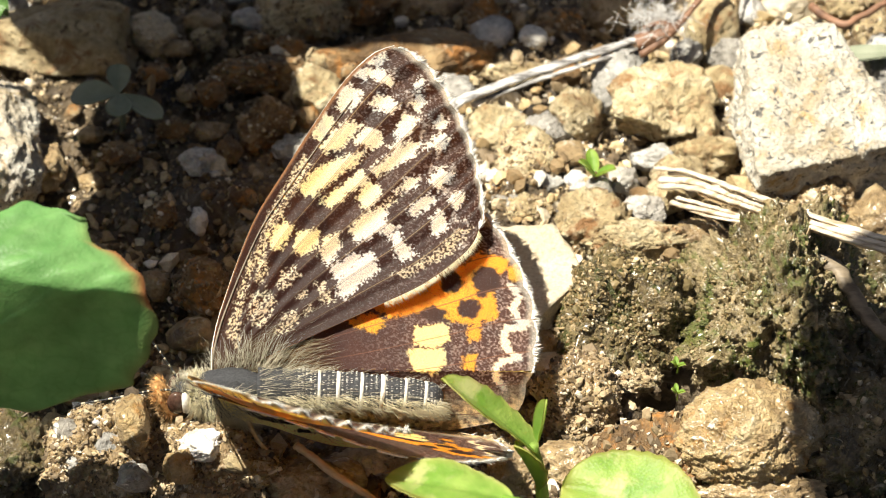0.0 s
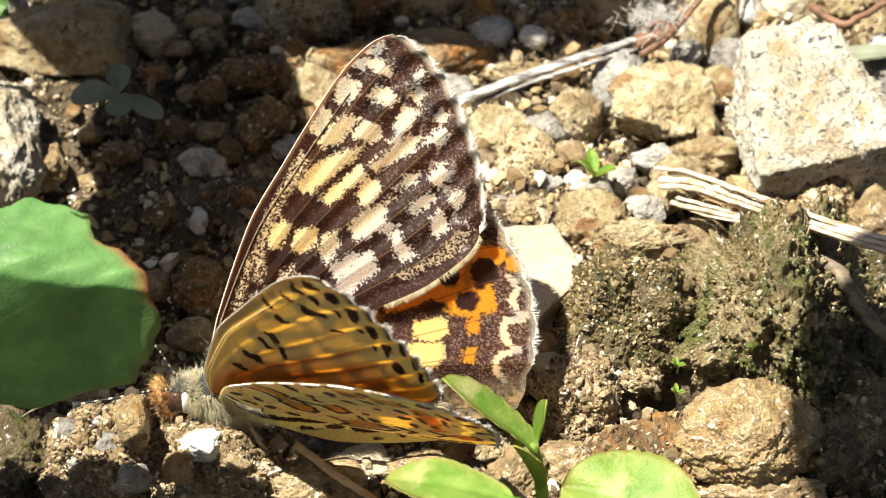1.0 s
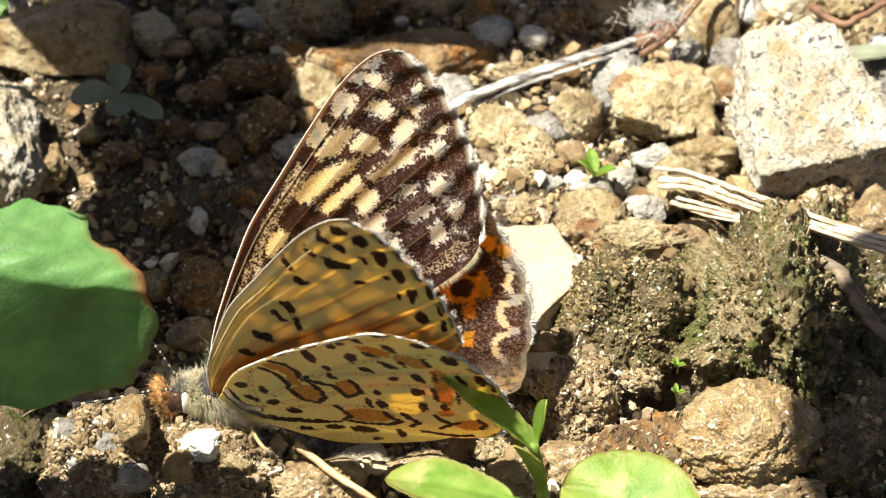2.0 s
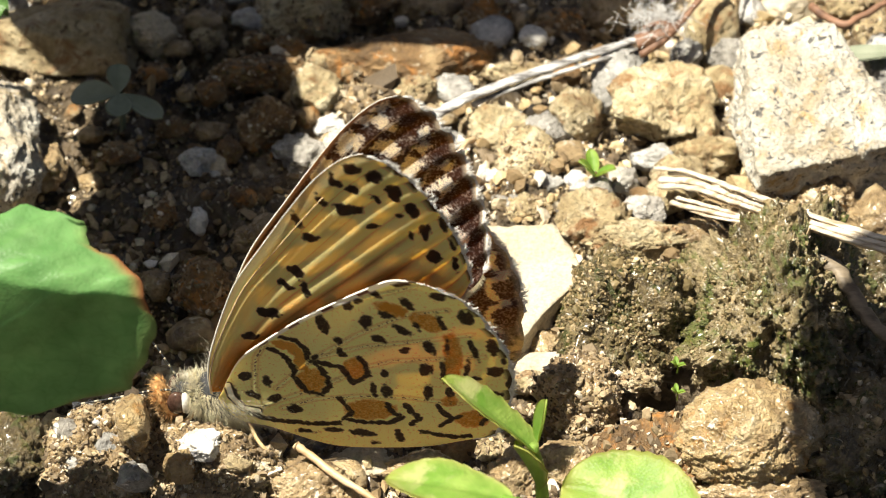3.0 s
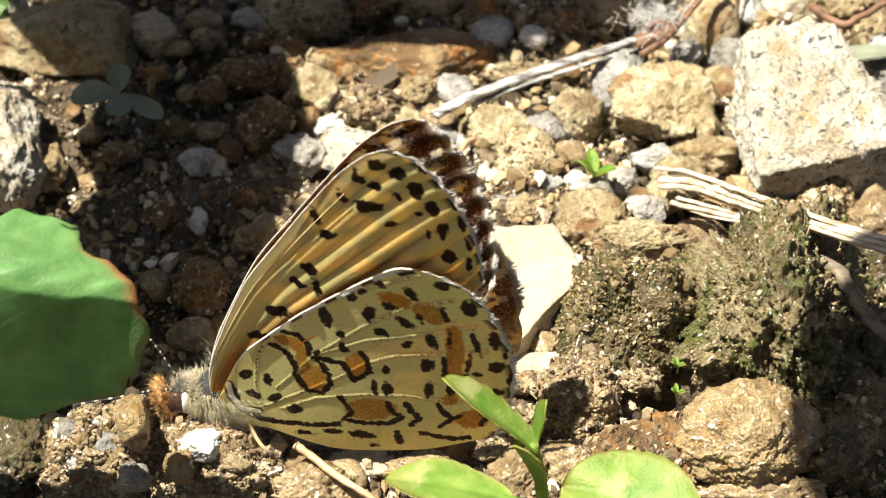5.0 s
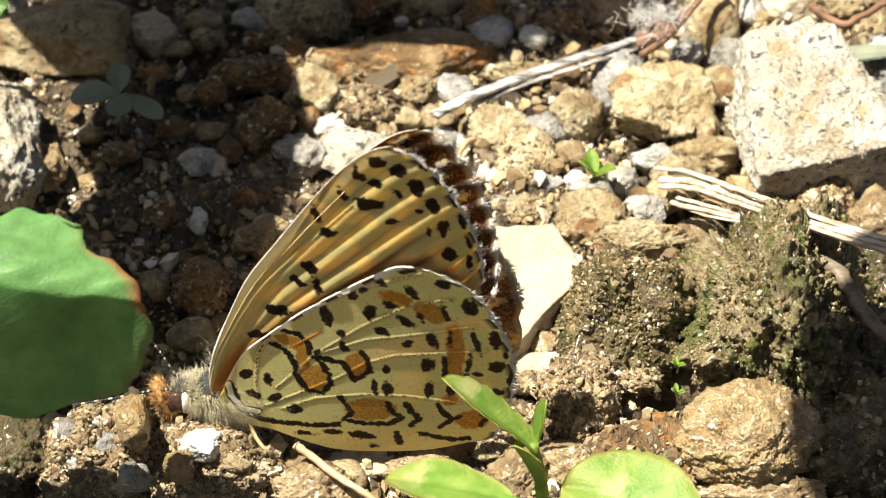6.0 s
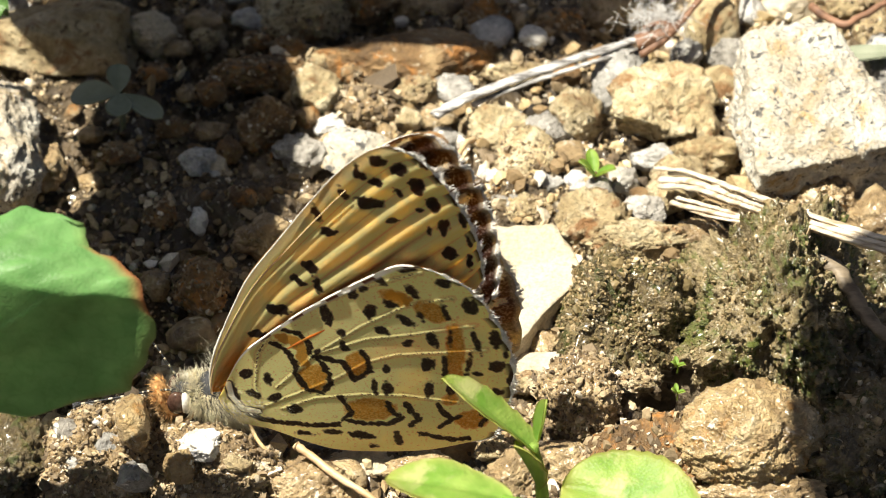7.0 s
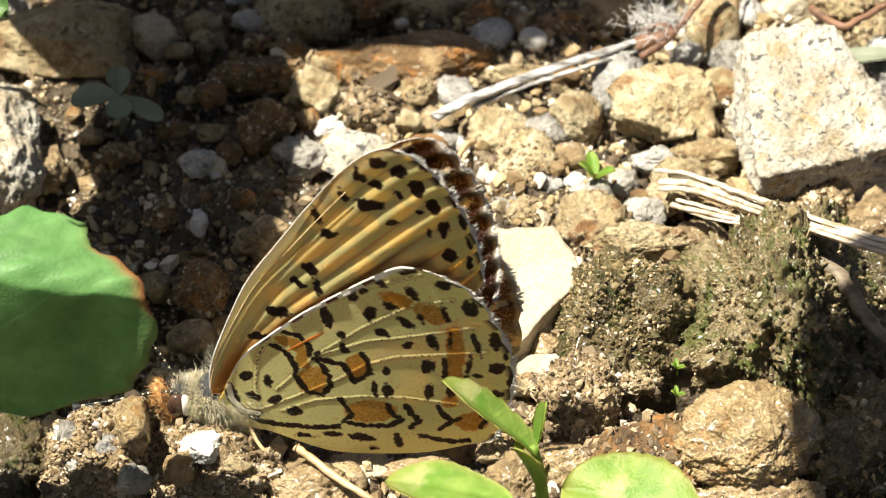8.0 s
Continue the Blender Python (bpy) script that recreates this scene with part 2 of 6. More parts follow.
def under(ob, parent):
    ob.parent = parent
    return ob


def lattice(ix, iy, iz, seed):
    h = (ix * 374761393 + iy * 668265263 + iz * 2147483647 + seed * 974711) & 0xFFFFFFFF
    h = ((h ^ (h >> 13)) * 1274126177) & 0xFFFFFFFF
    return ((h ^ (h >> 16)) & 0xFFFF) / 65535.0


def value_noise(p, seed=0):
    """Smooth noise in -1..1 at an array of points."""
    i = np.floor(p).astype(np.int64)
    f = p - i
    f = f * f * (3 - 2 * f)
    out = 0.0
    for dx in (0, 1):
        for dy in (0, 1):
            for dz in (0, 1):
                w = (f[:, 0] if dx else 1 - f[:, 0]) * (f[:, 1] if dy else 1 - f[:, 1]) * (f[:, 2] if dz else 1 - f[:, 2])
                out = out + w * lattice(i[:, 0] + dx, i[:, 1] + dy, i[:, 2] + dz, seed)
    return out * 2 - 1


def fbm(p, octaves=4, seed=0, gain=0.5):
    total, amp, q = 0.0, 1.0, np.array(p, dtype=float)
    for k in range(octaves):
        total = total + amp * value_noise(q, seed + 17 * k)
        q, amp = q * 2.03 + 5.1, amp * gain
    return total


def ball(level):
    bm = bmesh.new()
    bmesh.ops.create_icosphere(bm, subdivisions=level, radius=1.0)
    v = np.array([x.co[:] for x in bm.verts])
    f = np.array([[x.index for x in q.verts] for q in bm.faces])
    bm.free()
    return v / np.linalg.norm(v, axis=1)[:, None], f


BALLS = {k: ball(k) for k in (1, 2, 3, 4, 5, 6, 7)}


def stone_shape(level, seed, facets=10, lump=0.12, rough=0.03, soft=0.06, cuts=()):
    """A unit stone: a ball cut by planes, with lumps and pitted relief."""
    rng = np.random.default_rng(seed)
    d, f = BALLS[level]
    r = np.full(len(d), 1.25)
    if facets:
        nrm = np.vstack([rng.normal(size=(facets, 3))] + [np.array(c[:3], float)[None] for c in cuts])
        nrm /= np.linalg.norm(nrm, axis=1)[:, None]
        for n_, h in zip(nrm, list(rng.uniform(0.72, 1.0, facets)) + [c[3] for c in cuts]):
            c = d @ n_
            cut = np.where(c > 0.05, h / np.maximum(c, 0.05), 9.0)
            k = np.clip(0.5 + 0.5 * (cut - r) / soft, 0, 1)
            r = cut * (1 - k) + r * k - soft * k * (1 - k)
        r = np.minimum(r, 1.2)
    else:
        r[:] = 1.0
    r = r * (1 + lump * fbm(d * 1.6 + seed, 3, seed) + rough * fbm(d * 6 + seed, 4, seed + 5, 0.6) + 0.45 * rough * fbm(d * 24 + seed, 4, seed + 9, 0.7))
    return d * r[:, None], f


def turned(v, radii, spin, tilt=0.0, lean=0.0):
    m = np.array(Euler((radians(tilt), radians(lean), radians(spin))).to_matrix())
    return (v * np.array(radii)) @ m.T


def grains(points, sizes, seed):
    """Little broken crystals at the points, as vertex and face arrays."""
    rng = np.random.default_rng(seed)
    d, f = BALLS[1]
    n_, k = len(points), len(d)
    v = d[None] * rng.uniform(0.5, 1.35, (n_, k, 1)) * rng.uniform(0.45, 1.3, (n_, 1, 3))
    ang = rng.uniform(0, 6.28, (n_, 3))
    for a, (i, j) in zip(range(3), ((0, 1), (1, 2), (0, 2))):
        c, s = np.cos(ang[:, a])[:, None], np.sin(ang[:, a])[:, None]
        x, y = v[:, :, i].copy(), v[:, :, j].copy()
        v[:, :, i], v[:, :, j] = x * c - y * s, x * s + y * c
    v = v * np.asarray(sizes)[:, None, None] + np.asarray(points)[:, None, :]
    faces = (f[None] + (np.arange(n_) * k)[:, None, None]).reshape(-1, 3)
    return v.reshape(-1, 3), faces


def stone(name, label, category, at, radii, material, spin=0.0, seed=1, level=4, facets=10, lump=0.14, rough=0.085, soft=0.07,
          tilt=0.0, lean=0.0, grit=0, grit_mat=None, grit_size=0.00022, group="", cuts=()):
    """One stone or clod, set into the ground, with loose grit stuck to it where it has some."""
    v, f = stone_shape(level, seed, facets, lump, rough, soft, cuts)
    v = turned(v, radii, spin, tilt, lean)
    ob = mesh_object(name, v, f, material)
    ob.location = at
    tagged(ob, label, category, group)
    STONES.append((at, radii))
    if grit:
        rng = np.random.default_rng(seed + 99)
        pick = v[rng.integers(0, len(v), grit)]
        size = grit_size * rng.lognormal(0, 0.5, grit)
        gv, gf = grains(pick, size, seed)
        g = under(mesh_object("grit", gv, gf, grit_mat, smooth=False), ob)
        tagged(g, "loose grains stuck to the clod", kind="stuff")
    return ob


STONES = []


def tube(path, radii, sides=7, flat=1.0):
    """Vertices and faces of a closed tube along a path."""
    path = [Vector(p) for p in path]
    verts, faces = [], []
    up = Vector((0.13, 0.2, 1.0))
    for i, p in enumerate(path):
        d = (path[min(i + 1, len(path) - 1)] - path[max(i - 1, 0)]).normalized()
        a = d.cross(up)
        a = (a if a.length > 1e-6 else Vector((1, 0, 0))).normalized()
        b = a.cross(d)
        for k in range(sides):
            w = 2 * math.pi * k / sides
            verts.append(p + (a * math.cos(w) + b * math.sin(w) * flat) * radii[i])
    for i in range(len(path) - 1):
        for k in range(sides):
            q = (k + 1) % sides
            faces.append((i * sides + k, i * sides + q, (i + 1) * sides + q, (i + 1) * sides + k))
    faces.append(tuple(range(sides - 1, -1, -1)))
    faces.append(tuple((len(path) - 1) * sides + k for k in range(sides)))
    return verts, faces


def curve_points(ctrl, count):
    """Points along a smooth curve through the control points."""
    c = [Vector(p) for p in ctrl]
    out = []
    for i in range(count):
        u = i / (count - 1) * (len(c) - 1)
        k = min(int(u), len(c) - 2)
        t = u - k
        p0, p1, p2, p3 = c[max(k - 1, 0)], c[k], c[k + 1], c[min(k + 2, len(c) - 1)]
        out.append(0.5 * ((2 * p1) + (p2 - p0) * t + (2 * p0 - 5 * p1 + 4 * p2 - p3) * t * t + (3 * p1 - p0 - 3 * p2 + p3) * t ** 3))
    return out


def rod(name, ctrl, radius, material, count=16, taper=0.7, sides=7, flat=1.0, wobble=0.0, seed=0):
    pts = curve_points(ctrl, count)
    rng = random.Random(seed)
    if wobble:
        pts = [p + Vector((rng.uniform(-1, 1), rng.uniform(-1, 1), rng.uniform(-1, 1))) * wobble for p in pts]
    rad = [radius * (1 + (taper - 1) * i / (count - 1)) * (1 + rng.uniform(-0.12, 0.12) * (wobble > 0)) for i in range(count)]
    v, f = tube(pts, rad, sides, flat)
    return mesh_object(name, v, f, material)


def hairs(name, roots, tips, width, material, bend=0.25, seed=0):
    """Many fine tapering hairs as one mesh: three-sided spikes with a bend."""
    rng = np.random.default_rng(seed)
    roots, tips = np.asarray(roots), np.asarray(tips)
    n_ = len(roots)
    d = tips - roots
    ln = np.linalg.norm(d, axis=1)[:, None]
    side = np.cross(d, rng.normal(size=(n_, 3)))
    side /= np.linalg.norm(side, axis=1)[:, None] + 1e-12
    oth = np.cross(d, side)
    oth /= np.linalg.norm(oth, axis=1)[:, None] + 1e-12
    mid = roots + d * 0.55 + side * ln * rng.uniform(-bend, bend, (n_, 1)) * 0.5
    v = []
    for base, s in ((roots, 1.0), (mid, 0.7)):
        for a in (0, 2.09, 4.19):
            v.append(base + (side * math.cos(a) + oth * math.sin(a)) * width * s)
    v.append(tips)
    v = np.stack(v, axis=1).reshape(-1, 3)
    tri = np.array([[0, 1, 4], [0, 4, 3], [1, 2, 5], [1, 5, 4], [2, 0, 3], [2, 3, 5], [3, 4, 6], [4, 5, 6], [5, 3, 6]])
    f = (tri[None] + (np.arange(n_) * 7)[:, None, None]).reshape(-1, 3)
    return mesh_object(name, v, f, material)


def leaf_blade(name, length, width, material, cup=0.15, droop=0.2, teeth=0, tooth=0.06, nu=28, nv=13, thick=0.00012, peak=0.45, edge=0.0, wave=0.0, seed=0):
    """A leaf blade along +x from its base at the origin: veined, cupped, with thickness."""
    rng = np.random.default_rng(seed)
    u = np.linspace(0, 1, nu)
    prof = np.power(np.maximum(u, 1e-4), 0.75 * peak / 0.45) * np.power(1 - u * 0.999, 0.55)
    prof = prof / prof.max()
    if teeth:
        saw = 1 - tooth * (1 - np.abs(((u * teeth) % 1.0) - 0.2) * 1.2)
        prof = prof * saw
    top, ed = [], []
    for i in range(nu):
        for j in range(nv):
            s = -1 + 2 * j / (nv - 1)
            y = s * prof[i] * width / 2
            z = cup * abs(y) - droop * length * u[i] ** 2 + wave * width * math.sin(u[i] * 9 + 2 * s + seed) * abs(s)
            z += 0.012 * width * math.sin((u[i] - abs(s) * 0.18) * 38) * abs(s) * (1 - abs(s))
            z -= 0.03 * width * math.exp(-(s * 7) ** 2)
            top.append((u[i] * length, y, z))
            ed.append(max(abs(s) ** 7, u[i] ** 10) * edge)
    top = np.array(top)
    low = top - np.array([0, 0, thick])
    v = np.vstack([top, low])
    n_ = nu * nv
    faces = []
    for i in range(nu - 1):
        for j in range(nv - 1):
            a, b, c, d = i * nv + j, (i + 1) * nv + j, (i + 1) * nv + j + 1, i * nv + j + 1
            faces += [(a, b, c, d), (a + n_, d + n_, c + n_, b + n_)]
    rim = [j for j in range(nv)] + [i * nv + nv - 1 for i in range(1, nu)] + [(nu - 1) * nv + j for j in range(nv - 2, -1, -1)] + [i * nv for i in range(nu - 2, 0, -1)]
    for a, b in zip(rim, rim[1:] + rim[:1]):
        faces.append((b, a, a + n_, b + n_))
    ob = mesh_object(name, v, faces, material)
    att = ob.data.attributes.new("edge", "FLOAT", "POINT")
    att.data.foreach_set("value", np.array(ed + ed, dtype=np.float32))
    return ob


# ---------------------------------------------------------------- ground
HOLLOWS = ((0.0126, 0.0056, 0.0017, 0.008), (0.0141, 0.0050, 0.0015, 0.008), (0.0084, 0.0040, 0.0013, 0.006), (0.0155, 0.0117, 0.0012, 0.006), (0.0154, 0.0158, 0.001, 0.004))           # narrow pits between the clods: x, y, radius, depth


def ground_height(x, y):
    p = np.stack([np.asarray(x, float), np.asarray(y, float), np.zeros(len(x))], axis=1)
    near = np.exp(-((p[:, 0] / 0.09) ** 2 + ((p[:, 1] - 0.02) / 0.09) ** 2) ** 2)
    h = 0.0011 * fbm(p * 130, 3, 3) + 0.0006 * fbm(p * 700, 4, 8, 0.65)
    far = 0.02 * fbm(p * 3.0, 3, 21) * np.clip(np.hypot(p[:, 0], p[:, 1]) - 0.15, 0, 1)
    for px, py, w, d in HOLLOWS:
        h = h - d * np.exp(-(((p[:, 0] - px) ** 2 + (p[:, 1] - py) ** 2) / w ** 2) ** 2)
    return h * near + far - 0.0006


def build_ground():
    inner = np.linspace(-1, 1, 331)
    warp = 0.042 * inner + 30.0 * np.sign(inner) * np.maximum(np.abs(inner) - 0.8, 0) ** 2.6 / 0.2 ** 2.6
    X, Y = np.meshgrid(warp, warp + 0.018, indexing="ij")
    x, y = X.ravel(), Y.ravel()
    v = np.stack([x, y, ground_height(x, y)], axis=1)
    n_ = len(warp)
    i, j = np.meshgrid(np.arange(n_ - 1), np.arange(n_ - 1), indexing="ij")
    a = (i * n_ + j).ravel()
    f = np.stack([a, a + n_, a + n_ + 1, a + 1], axis=1)
    ob = mesh_object("ground", v, f, SOIL)
    tagged(ob, "damp brown gravelly soil strewn with grit", "ground", kind="structure")


build_ground()

# ---------------------------------------------------------------- stones and clods
stone("rock", "large angular pale granite rock with yellow stains", "rock", (0.02420, 0.02790, 0.00245), (0.00640, 0.00760, 0.00540), GRANITE, level=7, seed=11, facets=4, lump=0.06, rough=0.03, soft=0.05, cuts=((0.05, -0.45, 0.88, 0.62), (-1, -0.12, 0.1, 0.80), (0.25, -1, -0.12, 0.74), (-0.62, 0.78, 0.1, 0.82), (0.76, 0.65, 0.05, 0.46)))
stone("boulder", "dark brown clod-like boulder with patches of moss", "boulder", (0.02046, 0.00918, 0.00260), (0.00546, 0.00625, 0.00688), BOULDER, level=7, seed=12, facets=6, lump=0.17, rough=0.12, soft=0.10, grit=6000, grit_mat=MOSS_GRIT, grit_size=0.00008, cuts=((-0.8, -0.1, 0.6, 0.74), (0.8, -0.1, 0.6, 0.74)))
stone("rock", "rough tan rock with a crystalline sunlit face", "rock", (0.01800, -0.00180, 0.00250), (0.00415, 0.00330, 0.00300), OCHRE, level=7, seed=13, facets=0, lump=0.17, rough=0.055)
stone("earth_clod", "mossy dark earth clod with glittering grains", "clod", (0.01086, 0.01045, 0.00140), (0.00389, 0.00372, 0.00372), MOSSY, level=6, seed=14, facets=6, lump=0.16, rough=0.09, soft=0.12, grit=6000, grit_mat=MOSS_GRIT, grit_size=9e-05)
stone("flat_stone", "smooth flat cream limestone lying on the soil", "stone", (0.00395, 0.01300, 0.00063), (0.00510, 0.00640, 0.00200), LIMESTONE, level=6, seed=15, facets=3, lump=0.05, rough=0.012, spin=0, soft=0.03, cuts=((0.75, -0.62, 0, 0.66), (0.9, 0.42, 0, 0.84), (0.15, 1, 0, 0.80), (0, -0.1, 1, 0.7)))
stone("flat_stone", "small smooth pale limestone flake", "stone", (0.00587, 0.00712, 0.00029), (0.00236, 0.00102, 0.00051), LIMESTONE, level=6, seed=16, facets=7, lump=0.06, rough=0.015)
stone("earth_clod", "crumbly brown clod behind the sprout", "clod", (0.00798, 0.00318, 0.00072), (0.00215, 0.00284, 0.00256), CLOD, level=6, seed=17, facets=6, lump=0.16, rough=0.09, soft=0.12, grit=3000, grit_mat=GRIT, grit_size=0.0001)
stone("earth_clod", "small brown clod wedged under the mossy one", "clod", (0.01134, 0.00595, 0.00020), (0.00179, 0.00080, 0.00072), TAN, level=5, seed=18, facets=6, lump=0.16, rough=0.09, soft=0.12, grit=300, grit_mat=GRIT, grit_size=8e-05)
stone("rock", "reddish brown angular rock with sparkling crystals", "rock", (0.01223, -0.00226, 0.00071), (0.00343, 0.00279, 0.00251), RUST, level=6, seed=19, facets=8, lump=0.1, rough=0.06, grit=900, grit_mat=GRIT, grit_size=0.00016)
stone("earth_clod", "brown clod with loose sunlit grains", "clod", (-0.02011, -0.00119, 0.00093), (0.00335, 0.00364, 0.00327), CLOD, level=6, seed=20, facets=6, lump=0.16, rough=0.09, soft=0.12, grit=4500, grit_mat=GRIT, grit_size=0.0001)
stone("earth_clod", "brown clod with loose sunlit grains", "clod", (-0.01366, -0.00226, 0.00071), (0.00413, 0.00279, 0.00251), CLOD, level=6, seed=21, facets=6, lump=0.16, rough=0.09, soft=0.12, grit=4500, grit_mat=GRIT, grit_size=0.0001)
stone("pebble", "ochre angular pebble on a clod", "pebble", (-0.01801, -0.00259, 0.00490), (0.00099, 0.00156, 0.00140), OCHRE, level=4, seed=22, facets=8)
stone("pebble", "white quartz pebble in the gravel", "pebble", (-0.02043, -0.00154, 0.00383), (0.00119, 0.00089, 0.00080), QUARTZ, level=5, seed=23)
stone("pebble", "small grey stone with pale flecks in the gravel", "pebble", (-0.02173, -0.00243, 0.00381), (0.00078, 0.00083, 0.00075), GREY, level=4, seed=24)
stone("pebble", "small grey stone with pale flecks in the gravel", "pebble", (-0.02127, -0.00366, 0.00261), (0.00084, 0.00081, 0.00073), GREY, level=4, seed=25)
stone("pebble", "small grey stone with pale flecks in the gravel", "pebble", (-0.01959, -0.00301, 0.00340), (0.00087, 0.00077, 0.00070), GREY, level=4, seed=24)
stone("pebble", "white flat quartz chip on the brown clod", "pebble", (-0.01389, -0.00327, 0.00361), (0.00122, 0.00081, 0.00073), QUARTZ, level=5, seed=25)
stone("pebble", "smooth cream limestone pebble", "pebble", (-0.00448, -0.00090, 0.00017), (0.00142, 0.00099, 0.00059), LIMESTONE, level=5, seed=26, rough=0.03)
stone("pebble", "small grey stone with pale flecks in the gravel", "pebble", (-0.01792, -0.00542, 0.00323), (0.00098, 0.00091, 0.00082), GREY, level=4, seed=27)
stone("pebble", "ochre crystalline pebble on a clod", "pebble", (-0.01532, -0.00451, 0.00323), (0.00087, 0.00092, 0.00082), OCHRE, level=4, seed=28)
stone("pebble", "tan sandstone pebble lying in the gravel", "pebble", (-0.01193, -0.00393, 0.00276), (0.00069, 0.00064, 0.00058), TAN, level=4, seed=29)
stone("rock", "long brown-yellow rock lying in the shade", "rock", (-0.02573, 0.03795, 0.00093), (0.00578, 0.00247, 0.00197), TAN, level=6, seed=28, facets=7, lump=0.1, rough=0.025, spin=-3)
stone("pebble", "pale triangular stone beside the long rock", "pebble", (-0.01969, 0.03888, 0.00038), (0.00143, 0.00139, 0.00124), LIMESTONE, level=5, seed=29, facets=6)
stone("rock", "sunlit yellow-white granite rock", "rock", (-0.02900, 0.02600, 0.00200), (0.00324, 0.00458, 0.00412), GRANITE, level=6, seed=30, facets=8, lump=0.1, rough=0.05)
stone("pebble", "white quartz pebble in the gravel", "pebble", (-0.01307, 0.04098, 0.00022), (0.00112, 0.00086, 0.00077), QUARTZ, level=4, seed=31)
stone("pebble", "tan sandstone pebble lying in the gravel", "pebble", (-0.00933, 0.04075, 0.00045), (0.00292, 0.00176, 0.00158), TAN, level=6, seed=32, grit=536, grit_mat=GRIT, grit_size=0.0001)
stone("pebble", "rust-brown stone half sunk in the soil", "pebble", (-0.01211, 0.03481, 0.00032), (0.00253, 0.00126, 0.00114), RUST, level=6, seed=33, grit=346, grit_mat=GRIT, grit_size=0.0001)
stone("pebble", "white quartz pebble in the gravel", "pebble", (-0.01584, 0.02604, 0.00028), (0.00104, 0.00108, 0.00098), QUARTZ, level=5, seed=34)
stone("pebble", "rust-brown stone half sunk in the soil", "pebble", (-0.01797, 0.02066, 0.00026), (0.00108, 0.00101, 0.00091), RUST, level=4, seed=35, grit=129, grit_mat=GRIT, grit_size=0.0001)
stone("earth_clod", "crumbly brown earth clod with stuck grains", "clod", (-0.01796, 0.03770, 0.00014), (0.00100, 0.00053, 0.00048), CLOD, level=4, seed=36)
stone("pebble", "tan sandstone pebble lying in the gravel", "pebble", (-0.01588, 0.03861, 0.00018), (0.00105, 0.00070, 0.00063), TAN, level=4, seed=37, grit=78, grit_mat=GRIT, grit_size=0.0001)
stone("earth_clod", "crumbly brown earth clod with stuck grains", "clod", (-0.01591, 0.04041, 0.00023), (0.00132, 0.00090, 0.00081), CLOD, level=5, seed=38)
stone("earth_clod", "crumbly brown earth clod with stuck grains", "clod", (-0.02300, 0.02883, 0.00014), (0.00078, 0.00056, 0.00050), CLOD, level=4, seed=39)
stone("pebble", "rust-brown stone half sunk in the soil", "pebble", (-0.02110, 0.02668, 0.00021), (0.00146, 0.00082, 0.00074), RUST, level=5, seed=40, grit=136, grit_mat=GRIT, grit_size=0.0001)
stone("pebble", "rust-brown stone half sunk in the soil", "pebble", (-0.01750, 0.02929, 0.00016), (0.00117, 0.00062, 0.00056), RUST, level=4, seed=41, grit=81, grit_mat=GRIT, grit_size=0.0001)
stone("pebble", "rust-brown stone half sunk in the soil", "pebble", (-0.01141, 0.02948, 0.00043), (0.00176, 0.00170, 0.00153), RUST, level=5, seed=42, grit=335, grit_mat=GRIT, grit_size=0.0001)
stone("pebble", "white quartz pebble in the gravel", "pebble", (-0.01556, 0.02027, 0.00021), (0.00057, 0.00084, 0.00076), QUARTZ, level=4, seed=43)
stone("earth_clod", "crumbly brown earth clod with stuck grains", "clod", (-0.01102, 0.01871, 0.00033), (0.00208, 0.00130, 0.00117), CLOD, level=5, seed=44)
stone("pebble", "rust-brown stone half sunk in the soil", "pebble", (-0.01521, 0.01345, 0.00045), (0.00186, 0.00177, 0.00159), RUST, level=5, seed=45, grit=409, grit_mat=GRIT, grit_size=0.0001)
stone("pebble", "rust-brown stone half sunk in the soil", "pebble", (-0.01313, 0.02218, 0.00026), (0.00115, 0.00101, 0.00091), RUST, level=4, seed=46, grit=136, grit_mat=GRIT, grit_size=0.0001)
stone("earth_clod", "crumbly brown earth clod with stuck grains", "clod", (-0.01789, 0.01419, 0.00025), (0.00093, 0.00098, 0.00089), CLOD, level=4, seed=47)
stone("earth_clod", "crumbly brown earth clod with stuck grains", "clod", (-0.02529, 0.02537, 0.00036), (0.00116, 0.00143, 0.00129), CLOD, level=4, seed=48)
stone("pebble", "rust-brown stone half sunk in the soil", "pebble", (-0.01249, 0.03835, 0.00022), (0.00101, 0.00085, 0.00077), RUST, level=4, seed=49, grit=90, grit_mat=GRIT, grit_size=0.0001)
stone("pebble", "rust-brown stone half sunk in the soil", "pebble", (-0.01028, 0.03745, 0.00022), (0.00130, 0.00085, 0.00076), RUST, level=5, seed=50, grit=118, grit_mat=GRIT, grit_size=0.0001)
stone("pebble", "rust-brown stone half sunk in the soil", "pebble", (-0.00515, 0.04220, 0.00033), (0.00204, 0.00129, 0.00116), RUST, level=5, seed=51, grit=272, grit_mat=GRIT, grit_size=0.0001)
stone("earth_clod", "crumbly brown earth clod with stuck grains", "clod", (-0.00092, 0.04170, 0.00036), (0.00244, 0.00140, 0.00126), CLOD, level=6, seed=52)
stone("pebble", "rust-brown stone half sunk in the soil", "pebble", (0.00348, 0.04096, 0.00033), (0.00223, 0.00129, 0.00116), RUST, level=5, seed=53, grit=300, grit_mat=GRIT, grit_size=0.0001)
stone("pebble", "rust-brown stone half sunk in the soil", "pebble", (0.00766, 0.03974, 0.00033), (0.00222, 0.00128, 0.00115), RUST, level=5, seed=54, grit=300, grit_mat=GRIT, grit_size=0.0001)
